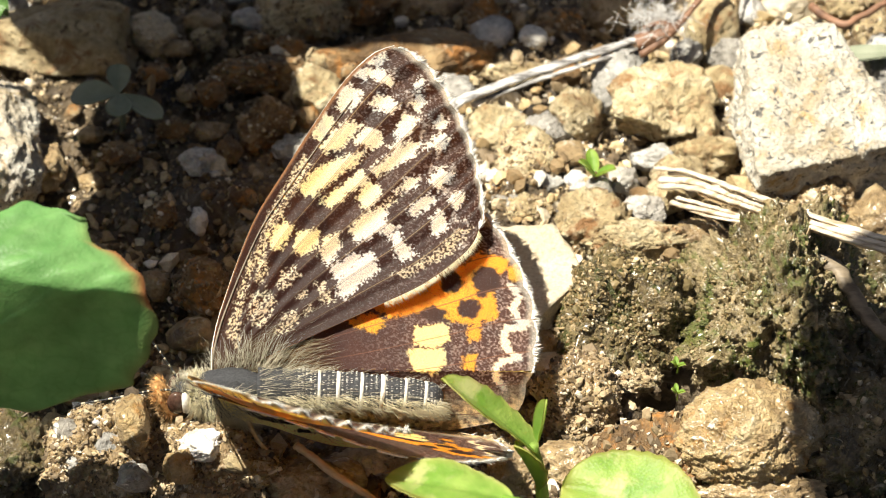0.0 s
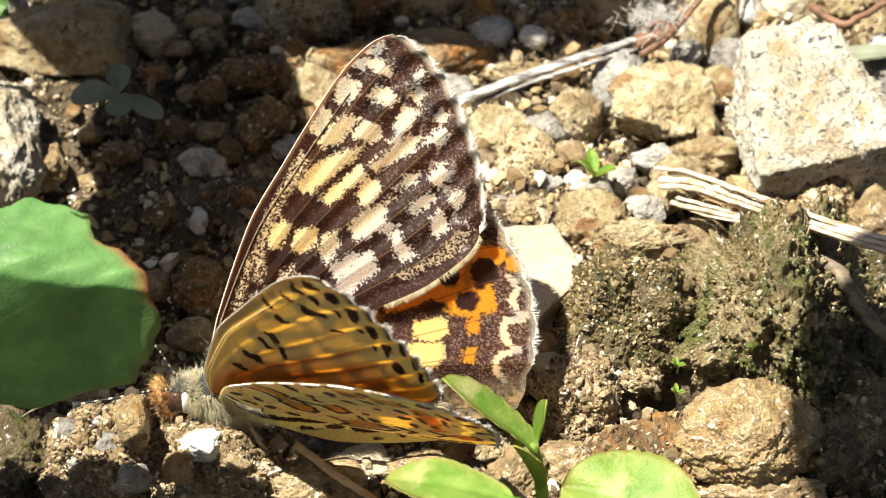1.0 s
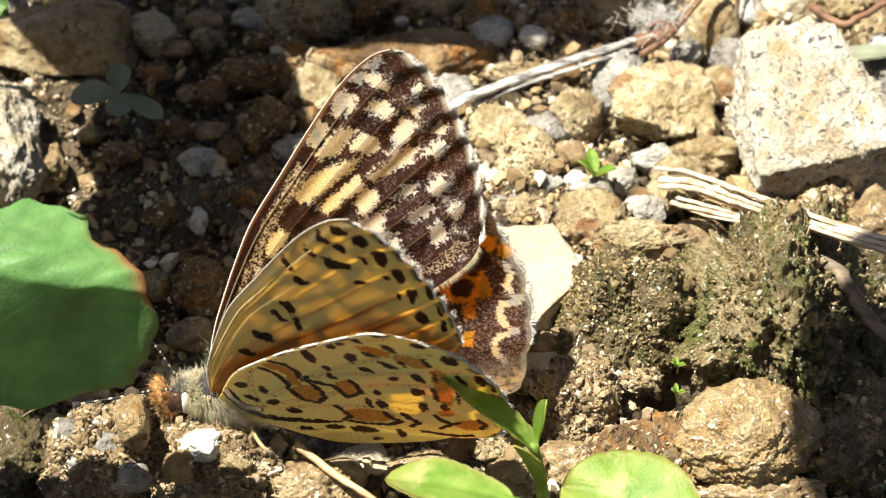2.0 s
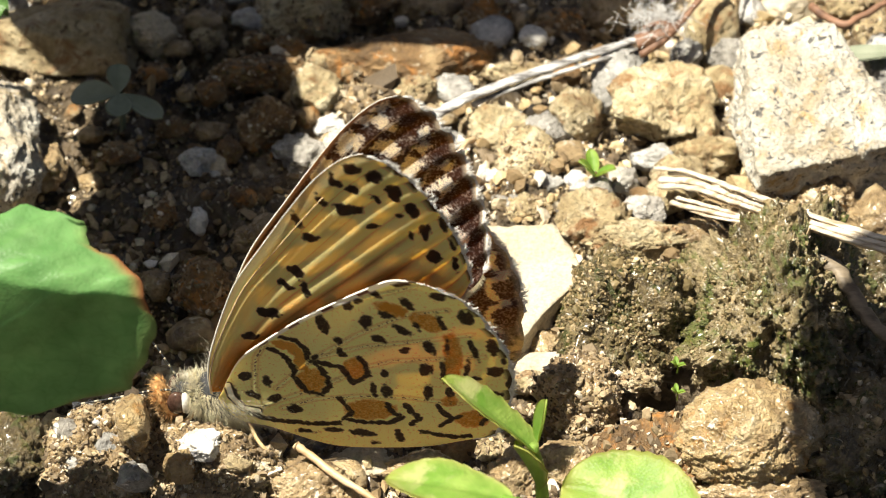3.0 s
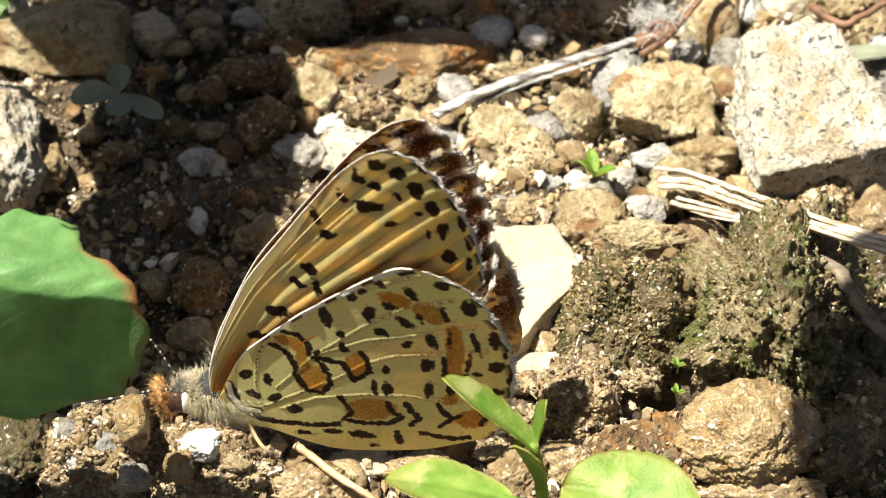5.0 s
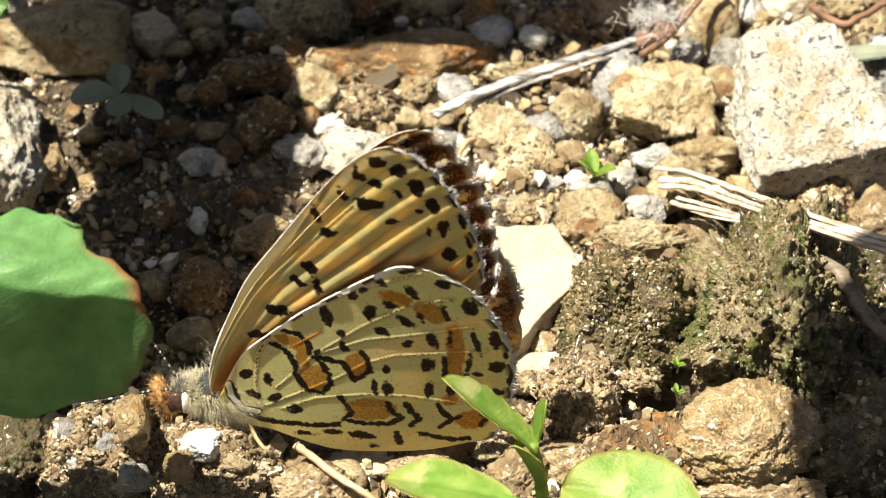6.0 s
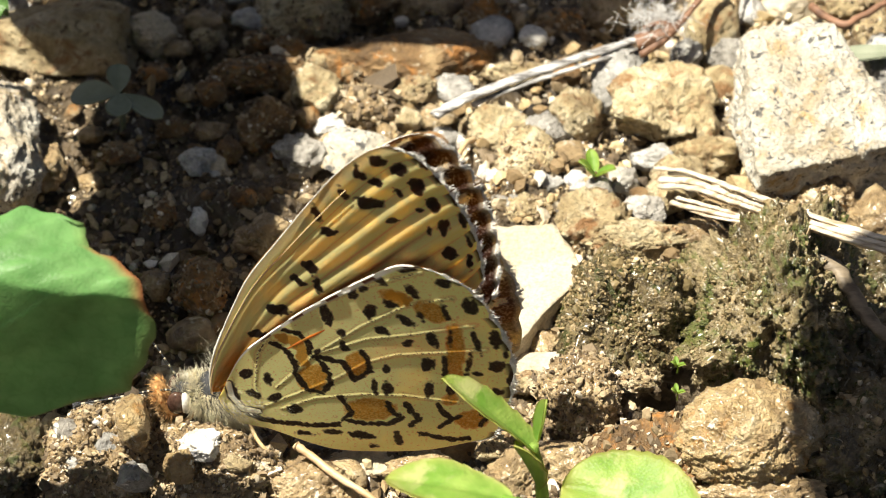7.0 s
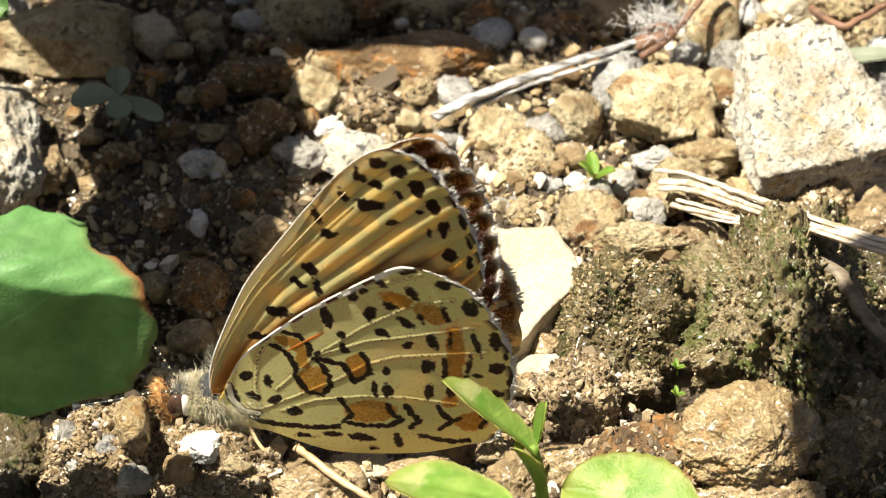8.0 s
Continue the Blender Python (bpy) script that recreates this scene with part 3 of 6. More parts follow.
stone("earth_clod", "crumbly brown earth clod with stuck grains", "clod", (0.01135, 0.04158, 0.00033), (0.00163, 0.00129, 0.00116), CLOD, level=5, seed=55)
stone("earth_clod", "crumbly brown earth clod with stuck grains", "clod", (-0.01680, 0.03288, 0.00019), (0.00063, 0.00073, 0.00066), CLOD, level=4, seed=56)
stone("pebble", "rust-brown stone half sunk in the soil", "pebble", (-0.01913, 0.03506, 0.00021), (0.00100, 0.00084, 0.00076), RUST, level=4, seed=57, grit=90, grit_mat=GRIT, grit_size=0.0001)
stone("pebble", "rust-brown stone half sunk in the soil", "pebble", (-0.01545, 0.03282, 0.00024), (0.00099, 0.00094, 0.00085), RUST, level=4, seed=58, grit=102, grit_mat=GRIT, grit_size=0.0001)
stone("earth_clod", "crumbly brown earth clod with stuck grains", "clod", (-0.01509, 0.02912, 0.00018), (0.00098, 0.00072, 0.00065), CLOD, level=4, seed=59)
stone("pebble", "rust-brown stone half sunk in the soil", "pebble", (-0.01380, 0.02707, 0.00024), (0.00087, 0.00092, 0.00083), RUST, level=4, seed=60)
stone("flat_stone", "rust-orange flat stone half in shade", "stone", (-0.00209, 0.03634, 0.00053), (0.00573, 0.00255, 0.00140), RUST, level=6, seed=61, facets=7, lump=0.08, rough=0.03)
stone("pebble", "tan sandstone pebble lying in the gravel", "pebble", (-0.00816, 0.03249, 0.00046), (0.00146, 0.00182, 0.00163), TAN, level=5, seed=62, facets=8)
stone("pebble", "tan sandstone pebble lying in the gravel", "pebble", (-0.00793, 0.03644, 0.00026), (0.00104, 0.00101, 0.00091), TAN, level=4, seed=63, grit=113, grit_mat=GRIT, grit_size=0.0001)
stone("earth_clod", "crumbly brown earth clod with stuck grains", "clod", (-0.00475, 0.03131, 0.00038), (0.00181, 0.00148, 0.00133), CLOD, level=5, seed=64, facets=6, lump=0.16, rough=0.09, soft=0.12, grit=400, grit_mat=GRIT)
stone("pebble", "small grey stone with pale flecks in the gravel", "pebble", (-0.00917, 0.02671, 0.00035), (0.00161, 0.00137, 0.00124), GREY, level=5, seed=65)
stone("pebble", "pale stone behind the butterfly", "pebble", (-0.00560, 0.02666, 0.00030), (0.00229, 0.00210, 0.00105), GRANITE, level=6, seed=66, rough=0.02, lump=0.08, facets=7)
stone("pebble", "tan sandstone pebble lying in the gravel", "pebble", (-0.00187, 0.03293, 0.00027), (0.00135, 0.00105, 0.00094), TAN, level=5, seed=67, grit=154, grit_mat=GRIT, grit_size=0.0001)
stone("pebble", "small grey stone with pale flecks in the gravel", "pebble", (0.00079, 0.03340, 0.00024), (0.00119, 0.00094, 0.00085), GREY, level=4, seed=68)
stone("pebble", "tan sandstone pebble lying in the gravel", "pebble", (0.00502, 0.03510, 0.00023), (0.00189, 0.00088, 0.00080), TAN, level=5, seed=69, grit=181, grit_mat=GRIT, grit_size=0.0001)
stone("pebble", "white quartz pebble in the gravel", "pebble", (-0.00736, 0.02969, 0.00018), (0.00098, 0.00072, 0.00065), QUARTZ, level=4, seed=70)
stone("pebble", "rust-brown stone half sunk in the soil", "pebble", (-0.00903, 0.03020, 0.00024), (0.00078, 0.00093, 0.00084), RUST, level=4, seed=71)
stone("pebble", "rust-brown stone half sunk in the soil", "pebble", (-0.00598, 0.03506, 0.00021), (0.00100, 0.00084, 0.00076), RUST, level=4, seed=72, grit=90, grit_mat=GRIT, grit_size=0.0001)
stone("earth_clod", "crumbly brown earth clod with stuck grains", "clod", (-0.00052, 0.03056, 0.00019), (0.00118, 0.00073, 0.00065), CLOD, level=4, seed=73)
stone("pebble", "tan sandstone pebble lying in the gravel", "pebble", (-0.00228, 0.03027, 0.00018), (0.00088, 0.00073, 0.00065), TAN, level=4, seed=74)
stone("pebble", "small grey stone with pale flecks in the gravel", "pebble", (0.00013, 0.02855, 0.00018), (0.00107, 0.00072, 0.00065), GREY, level=4, seed=75)
stone("pebble", "tan sandstone pebble lying in the gravel", "pebble", (0.00360, 0.02922, 0.00037), (0.00170, 0.00145, 0.00130), TAN, level=5, seed=76, facets=6, lump=0.16, rough=0.09, soft=0.12)
stone("pebble", "tan sandstone pebble lying in the gravel", "pebble", (0.00515, 0.02598, 0.00044), (0.00193, 0.00174, 0.00156), TAN, level=5, seed=77, facets=6, lump=0.16, rough=0.09, soft=0.12, grit=500, grit_mat=GRIT, grit_size=0.00012)
stone("pebble", "tan sandstone pebble lying in the gravel", "pebble", (0.00876, 0.03071, 0.00049), (0.00139, 0.00193, 0.00174), TAN, level=5, seed=78, facets=8)
stone("pebble", "small grey stone with pale flecks in the gravel", "pebble", (0.01181, 0.03360, 0.00056), (0.00178, 0.00220, 0.00198), GREY, level=5, seed=79, facets=8)
stone("pebble", "tan sandstone pebble lying in the gravel", "pebble", (0.01431, 0.03114, 0.00069), (0.00295, 0.00270, 0.00243), TAN, level=6, seed=80, facets=8, rough=0.05)
stone("pebble", "smooth cream-yellow rounded pebble", "pebble", (0.01837, 0.03372, 0.00034), (0.00147, 0.00134, 0.00121), TAN, level=5, seed=81, facets=0, lump=0.06, rough=0.01)
stone("pebble", "rounded yellow pebble with brown specks", "pebble", (0.01809, 0.03968, 0.00062), (0.00190, 0.00243, 0.00219), TAN, level=5, seed=82, facets=0, lump=0.1, rough=0.015)
stone("pebble", "small grey stone with pale flecks in the gravel", "pebble", (0.01939, 0.03665, 0.00038), (0.00190, 0.00148, 0.00133), GREY, level=5, seed=83)
stone("pebble", "small grey stone with pale flecks in the gravel", "pebble", (0.01637, 0.03660, 0.00030), (0.00090, 0.00116, 0.00105), GREY, level=4, seed=84)
stone("pebble", "small grey stone with pale flecks in the gravel", "pebble", (0.02081, 0.04115, 0.00030), (0.00091, 0.00118, 0.00106), GREY, level=4, seed=85)
stone("pebble", "smooth cream limestone pebble", "pebble", (0.02333, 0.04170, 0.00036), (0.00193, 0.00140, 0.00126), LIMESTONE, level=5, seed=86, rough=0.03)
stone("pebble", "tan sandstone pebble lying in the gravel", "pebble", (0.02673, 0.04220, 0.00033), (0.00204, 0.00129, 0.00116), TAN, level=5, seed=87, grit=272, grit_mat=GRIT, grit_size=0.0001)
stone("pebble", "tan sandstone pebble lying in the gravel", "pebble", (0.02931, 0.03899, 0.00043), (0.00141, 0.00170, 0.00153), TAN, level=5, seed=88, grit=254, grit_mat=GRIT, grit_size=0.0001)
stone("pebble", "tan sandstone pebble lying in the gravel", "pebble", (0.01720, 0.02953, 0.00044), (0.00078, 0.00174, 0.00156), TAN, level=4, seed=89)
stone("pebble", "small grey stone with pale flecks in the gravel", "pebble", (0.01385, 0.02651, 0.00023), (0.00145, 0.00092, 0.00083), GREY, level=5, seed=90)
stone("pebble", "tan sandstone pebble lying in the gravel", "pebble", (0.01706, 0.02684, 0.00031), (0.00194, 0.00123, 0.00111), TAN, level=5, seed=91, facets=6, lump=0.16, rough=0.09, soft=0.12)
stone("pebble", "rounded ochre stone lying in fine grit", "pebble", (0.00935, 0.02008, 0.00048), (0.00216, 0.00189, 0.00170), TAN, level=5, seed=92, facets=7)
stone("pebble", "white quartz pebble in the gravel", "pebble", (0.00866, 0.02406, 0.00018), (0.00087, 0.00071, 0.00064), QUARTZ, level=4, seed=93)
stone("pebble", "small grey stone with pale flecks in the gravel", "pebble", (0.01146, 0.02383, 0.00026), (0.00096, 0.00102, 0.00091), GREY, level=4, seed=94)
stone("pebble", "small grey stone with pale flecks in the gravel", "pebble", (0.00658, 0.02911, 0.00032), (0.00147, 0.00124, 0.00112), GREY, level=5, seed=95)
stone("pebble", "small grey stone with pale flecks in the gravel", "pebble", (0.00657, 0.02400, 0.00023), (0.00096, 0.00092, 0.00082), GREY, level=4, seed=96)
stone("pebble", "white quartz pebble in the gravel", "pebble", (0.00339, 0.02400, 0.00023), (0.00106, 0.00092, 0.00082), QUARTZ, level=4, seed=97)
stone("pebble", "small grey stone with pale flecks in the gravel", "pebble", (0.00418, 0.02180, 0.00023), (0.00115, 0.00091, 0.00082), GREY, level=4, seed=98)
stone("pebble", "tan sandstone pebble lying in the gravel", "pebble", (0.00579, 0.02120, 0.00028), (0.00152, 0.00111, 0.00100), TAN, level=5, seed=99, grit=200, grit_mat=GRIT, grit_size=0.0001)
stone("pebble", "tan crumbly clod with pale grains", "pebble", (0.01214, 0.01818, 0.00033), (0.00283, 0.00130, 0.00117), TAN, level=6, seed=100, facets=6, lump=0.16, rough=0.09, soft=0.12)
stone("earth_clod", "crumbly brown earth clod with stuck grains", "clod", (0.01643, 0.01850, 0.00028), (0.00208, 0.00110, 0.00099), CLOD, level=5, seed=101, facets=6, lump=0.16, rough=0.09, soft=0.12)
stone("pebble", "small grey stone with pale flecks in the gravel", "pebble", (0.01298, 0.02109, 0.00026), (0.00133, 0.00101, 0.00091), GREY, level=5, seed=102)
stone("pebble", "tan sandstone pebble lying in the gravel", "pebble", (0.01522, 0.02304, 0.00046), (0.00172, 0.00182, 0.00164), TAN, level=5, seed=103, facets=6, lump=0.16, rough=0.09, soft=0.12)
stone("earth_clod", "crumbly brown earth clod with stuck grains", "clod", (0.01674, 0.01606, 0.00033), (0.00159, 0.00129, 0.00116), CLOD, level=5, seed=104, facets=6, lump=0.16, rough=0.09, soft=0.12)
stone("earth_clod", "crumbly brown earth clod with stuck grains", "clod", (0.01751, 0.02185, 0.00031), (0.00115, 0.00121, 0.00109), CLOD, level=4, seed=105)
stone("earth_clod", "crumbly brown earth clod with stuck grains", "clod", (0.02091, 0.02152, 0.00036), (0.00210, 0.00141, 0.00127), CLOD, level=5, seed=106, facets=6, lump=0.16, rough=0.09, soft=0.12, grit=500, grit_mat=GRIT, grit_size=0.00012)
stone("earth_clod", "crumbly brown earth clod with stuck grains", "clod", (0.02414, 0.02135, 0.00039), (0.00172, 0.00151, 0.00136), CLOD, level=5, seed=107, facets=6, lump=0.16, rough=0.09, soft=0.12, grit=500, grit_mat=GRIT, grit_size=0.00012)
stone("earth_clod", "crumbly brown earth clod with stuck grains", "clod", (0.02727, 0.02021, 0.00043), (0.00209, 0.00171, 0.00154), CLOD, level=5, seed=108, facets=6, lump=0.16, rough=0.09, soft=0.12)
stone("earth_clod", "dark mossy earth clod in the shade", "clod", (0.02689, 0.01407, 0.00060), (0.00260, 0.00236, 0.00212), MOSSY, level=6, seed=109, facets=6, lump=0.16, rough=0.09, soft=0.12)
stone("pebble", "small grey stone with pale flecks in the gravel", "pebble", (0.02914, 0.03513, 0.00064), (0.00159, 0.00252, 0.00227), GREY, level=5, seed=110)
stone("earth_clod", "dark mossy earth clod in the shade", "clod", (0.02517, -0.00109, 0.00095), (0.00353, 0.00373, 0.00336), MOSSY, level=6, seed=111, facets=6, lump=0.16, rough=0.09, soft=0.12, grit=900, grit_mat=MOSS_GRIT, grit_size=0.0001)
stone("earth_clod", "dark mossy earth clod in the shade", "clod", (0.02691, 0.00678, 0.00078), (0.00254, 0.00307, 0.00276), MOSSY, level=6, seed=112, facets=6, lump=0.16, rough=0.09, soft=0.12)
stone("earth_clod", "crumbly brown earth clod with stuck grains", "clod", (0.01882, -0.00451, 0.00042), (0.00367, 0.00166, 0.00150), CLOD, level=6, seed=113, facets=6, lump=0.16, rough=0.09, soft=0.12)
stone("earth_clod", "crumbly brown earth clod with stuck grains", "clod", (-0.00772, -0.00405, 0.00042), (0.00245, 0.00166, 0.00150), CLOD, level=6, seed=114, facets=6, lump=0.16, rough=0.09, soft=0.12)
stone("earth_clod", "crumbly brown earth clod with stuck grains", "clod", (0.00736, -0.00165, 0.00033), (0.00159, 0.00131, 0.00118), CLOD, level=5, seed=115, facets=6, lump=0.16, rough=0.09, soft=0.12)
stone("earth_clod", "dark mossy earth clod in the shade", "clod", (-0.02520, -0.00221, 0.00066), (0.00229, 0.00260, 0.00234), MOSSY, level=6, seed=116, facets=6, lump=0.16, rough=0.09, soft=0.12)
stone("earth_clod", "crumbly brown earth clod with stuck grains", "clod", (0.00452, -0.00239, 0.00038), (0.00141, 0.00149, 0.00134), CLOD, level=5, seed=117, facets=6, lump=0.16, rough=0.09, soft=0.12)
stone("earth_clod", "crumbly brown earth clod with stuck grains", "clod", (-0.00130, -0.00156, 0.00024), (0.00194, 0.00093, 0.00084), CLOD, level=5, seed=118)
stone("earth_clod", "crumbly brown earth clod with stuck grains", "clod", (-0.01031, -0.00109, 0.00024), (0.00159, 0.00093, 0.00084), CLOD, level=5, seed=119, facets=6, lump=0.16, rough=0.09, soft=0.12, grit=300, grit_mat=GRIT)
stone("pebble", "tan sandstone pebble lying in the gravel", "pebble", (0.00288, -0.00015, 0.00024), (0.00106, 0.00094, 0.00084), TAN, level=4, seed=120, grit=136, grit_mat=GRIT, grit_size=0.0001)
stone("pebble", "tan sandstone pebble lying in the gravel", "pebble", (0.00515, 0.00542, 0.00019), (0.00090, 0.00077, 0.00069), TAN, level=4, seed=121, grit=90, grit_mat=GRIT, grit_size=0.0001)
stone("earth_clod", "crumbly brown earth clod with stuck grains", "clod", (0.00625, 0.00883, 0.00021), (0.00128, 0.00081, 0.00073), CLOD, level=5, seed=122)

def clear_of_stones(x, y, r, keep=0.75):
    for at, rad in STONES:
        if ((x - at[0]) / (rad[0] * keep + r)) ** 2 + ((y - at[1]) / (rad[1] * keep + r)) ** 2 < 1:
            return False
    return True


def scatter_pebbles():
    rng = random.Random(5)
    shapes = [stone_shape(3, 300 + k, 9, 0.1, 0.04, 0.06) for k in range(9)]
    mats = (TAN, CLOD, GREY, QUARTZ, RUST, CLOD, CLOD, TAN, RUST)
    names = ("tan", "earthy brown", "grey", "white", "rust-brown", "earthy brown", "earthy brown", "yellowish", "rust-brown")
    meshes = []
    for k, (v, f) in enumerate(shapes):
        me = bpy.data.meshes.new("pebble")
        me.from_pydata([tuple(p) for p in v * 0.001], [], [tuple(q) for q in f])
        me.materials.append(mats[k])
        me.polygons.foreach_set("use_smooth", [True] * len(me.polygons))
        meshes.append(me)
    made = 0
    for _ in range(6000):
        if made >= 290:
            break
        x, y = rng.uniform(-0.033, 0.033), rng.uniform(-0.009, 0.05)
        r = 0.00035 + 0.0011 * rng.random() ** 2.2
        if not clear_of_stones(x, y, r * 0.8) or any(math.hypot(x - q[0], y - q[1]) < q[2] + r for q in HOLLOWS):
            continue
        k = rng.randrange(9)
        if math.hypot(x + 0.0264, y - 0.0328) < 0.002:
            continue
        ob = new("pebble", meshes[k])
        s = r / 0.001
        ob.scale = (s * rng.uniform(0.8, 1.3), s * rng.uniform(0.8, 1.2), s * rng.uniform(0.6, 0.95))
        ob.rotation_euler = (rng.uniform(-0.4, 0.4), rng.uniform(-0.4, 0.4), rng.uniform(0, 6.28))
        z = float(ground_height([x], [y])[0])
        ob.location = (x, y, z + r * 0.3)
        tagged(ob, f"small {names[k]} pebble loose on the soil", "pebble", "loose pebbles")
        made += 1


def scatter_grit():
    rng = np.random.default_rng(12)
    n_ = 26000
    x, y = rng.uniform(-0.034, 0.034, n_), rng.uniform(-0.009, 0.052, n_)
    size = np.clip(0.00013 * rng.lognormal(0, 0.6, n_), 0.00005, 0.0007)
    z = ground_height(x, y) + size * 0.35
    v, f = grains(np.stack([x, y, z], axis=1), size, 4)
    tagged(mesh_object("grit", v, f, GRIT, smooth=False), "loose mixed grit and sand grains on the soil", "grit", kind="stuff")


def scatter_crumbs():
    """Angular yellowish crumbs of broken stone between the larger ones, denser where the gravel is coarse."""
    rng = np.random.default_rng(77)
    x, y = rng.uniform(-0.034, 0.034, 9000), rng.uniform(-0.009, 0.048, 9000)
    dense = np.clip(fbm(np.stack([x * 120, y * 120, x * 0], 1), 2, 61) * 0.7 + 0.45 + 0.35 * (x > -0.008) * (y > 0.008) - 0.55 * (x < -0.0075) * (y > 0.004), 0.04, 1)
    keep = rng.random(9000) < dense
    x, y = x[keep], y[keep]
    size = np.clip(0.00026 * rng.lognormal(0, 0.45, len(x)), 0.00012, 0.0008)
    v, f = grains(np.stack([x, y, ground_height(x, y) + size * 0.5], axis=1), size, 14)
    tagged(mesh_object("crumbs", v, f, GRAVEL, smooth=False), "angular tan and white crumbs of stone on the soil", "gravel", kind="stuff")


scatter_pebbles()
scatter_grit()
scatter_crumbs()

# ---------------------------------------------------------------- stalks, straws and twigs
def mm(*pts):
    return [(a / 1000, b / 1000, c / 1000) for a, b, c in pts]


def grass_stalk():
    base = tagged(new("grass_stalk"), "weathered grey-white split grass stalk on the gravel", "stalk")
    under(rod("stem", mm((-0.6, 28.6, 1.9), (1.9, 30.2, 2.3), (7.5, 33.0, 2.6), (13.3, 35.3, 3.1)), 0.00046, GREY_STALK, 26, 0.75, 8, 0.55, 0.00003, 2), base)
    under(rod("stem", mm((1.9, 30.0, 1.7), (5.0, 31.4, 2.1), (9.0, 33.0, 2.5), (13.3, 35.0, 2.6)), 0.00026, GREY_STALK, 24, 0.6, 8, 0.6, 0.00004, 3), base)
    under(rod("sheath", mm((12.8, 35.0, 2.9), (14.0, 35.2, 3.2), (15.2, 35.6, 3.6)), 0.0007, TWIG, 10, 0.6, 8, 0.8, 0.00005, 4), base)
    rng = np.random.default_rng(3)
    r = np.array((0.0141, 0.0362, 0.0038)) + rng.normal(size=(260, 3)) * (0.0010, 0.0007, 0.0003)
    under(hairs("down", r, r + rng.normal(size=(260, 3)) * 0.0008, 0.00003, FLUFF, 0.4, 5), base)


def red_twig():
    base = tagged(new("twig"), "thin red-brown twig leaning over the gravel", "twig")
    under(rod("shoot", mm((13.0, 34.2, 2.5), (14.6, 34.9, 3.2), (15.6, 35.8, 3.8), (17.5, 38.4, 4.6), (19.5, 41.5, 5.2)), 0.00028, TWIG, 22, 0.7, 7, 1.0, 0.00004, 8), base)
    under(rod("side_shoot", mm((15.4, 35.6, 3.7), (14.4, 35.8, 3.9), (13.2, 35.6, 3.6)), 0.00022, TWIG, 10, 0.6, 7, 1.0, 0.00003, 9), base)


def dry_straw():
    base = tagged(new("dry_straw"), "bleached split straw lying across the gravel", "straw")
    main = [(13.7, 21.5, 2.6), (15.8, 20.1, 3.6), (18.1, 17.4, 4.8), (19.9, 13.9, 6.9), (21.2, 10.2, 9.4), (23.6, 8.0, 10.2), (26.4, 6.7, 10.2), (29.4, 5.7, 9.8)]
    for k, (dx, dy, dz, start, r, mat) in enumerate(((0.0, 0.0, 0.0, 0, 0.34, STRAW), (0.25, 0.55, 0.1, 0, 0.30, STRAW), (-0.1, -0.5, -0.1, 0, 0.30, STRAW), (0.3, -0.85, -0.25, 1, 0.20, PALE_TWIG), (-0.5, 1.0, 0.1, 0, 0.22, STRAW))):
        ctrl = [(x + dx + (0.5 * k % 0.9 if i == 0 else 0), y + dy * (1 - 0.07 * i), z + dz) for i, (x, y, z) in enumerate(main)][start:]
        under(rod("strand", mm(*ctrl), r / 1000, mat, 40, 0.8, 7, 0.55, 0.00003, 11 + k), base)
    for k, (dy, r) in enumerate(((0.0, 0.26), (0.5, 0.2), (-0.45, 0.16))):
        under(rod("strand", mm((14.4 + 0.4 * k, 19.6 + dy, 2.3), (16.8, 17.7 + dy, 3.2), (19.0, 15.6 + dy * 0.6, 4.3), (20.2, 13.6, 5.0)), r / 1000, STRAW, 20, 0.7, 7, 0.6, 0.00003, 17 + k), base)


grass_stalk()
red_twig()
dry_straw()
tagged(rod("twig", mm((-8.6, -2.8, 3.2), (-8.1, -3.1, 3.1), (-6.2, -4.6, 2.6), (-4.2, -5.9, 2.1), (-2.0, -7.6, 1.4)), 0.00026, PALE_TWIG, 20, 0.75, 8, 1.0, 0.00003, 20),
       "pale brown twig sticking out under the butterfly", "twig")
tagged(rod("straw_piece", mm((-11.7, -2.7, 2.7), (-12.6, -3.0, 2.2), (-13.6, -3.4, 1.6)), 0.00032, STRAW, 10, 0.7, 8, 0.5, 0.00002, 21), "short broken piece of pale straw", "straw")
tagged(rod("straw_piece", mm((-9.4, -3.6, 2.2), (-10.4, -4.0, 1.9), (-11.2, -4.4, 1.6)), 0.00022, STRAW, 10, 0.7, 8, 0.5, 0.00002, 22), "short broken piece of pale straw", "straw")
tagged(rod("root", mm((21.0, 9.4, 7.2), (23.2, 8.4, 7.2), (24.6, 6.0, 6.6), (26.0, 4.2, 5.6), (29, 3, 4)), 0.0006, ROOT, 26, 0.8, 9, 0.7, 0.00014, 23), "grey-brown root curling over the mossy boulder", "root")
tagged(rod("twig", mm((24.5, 38.2, 3.4), (26.2, 36.0, 3.6), (27.6, 36.6, 3.8), (30.5, 38.5, 4.2)), 0.0003, TWIG, 16, 0.7, 7, 1.0, 0.00005, 24), "short brown forked twig beside the granite rock", "twig")
tagged(rod("rootlet", mm((-25.5, -0.6, 2.6), (-23.5, 0.8, 3.0), (-21.0, 2.2, 3.0)), 0.00008, ROOT, 14, 0.6, 6, 1.0, 0.00004, 25), "thin grey rootlet over the soil", "root")
tagged(rod("rootlet", mm((2.0, 27.8, 0.6), (1.4, 26.4, 1.4), (0.9, 25.2, 1.2), (0.4, 24.2, 0.6)), 0.00022, PALE_TWIG, 14, 0.6, 7, 1.0, 0.00003, 26), "small curved brown stem fragment", "twig")

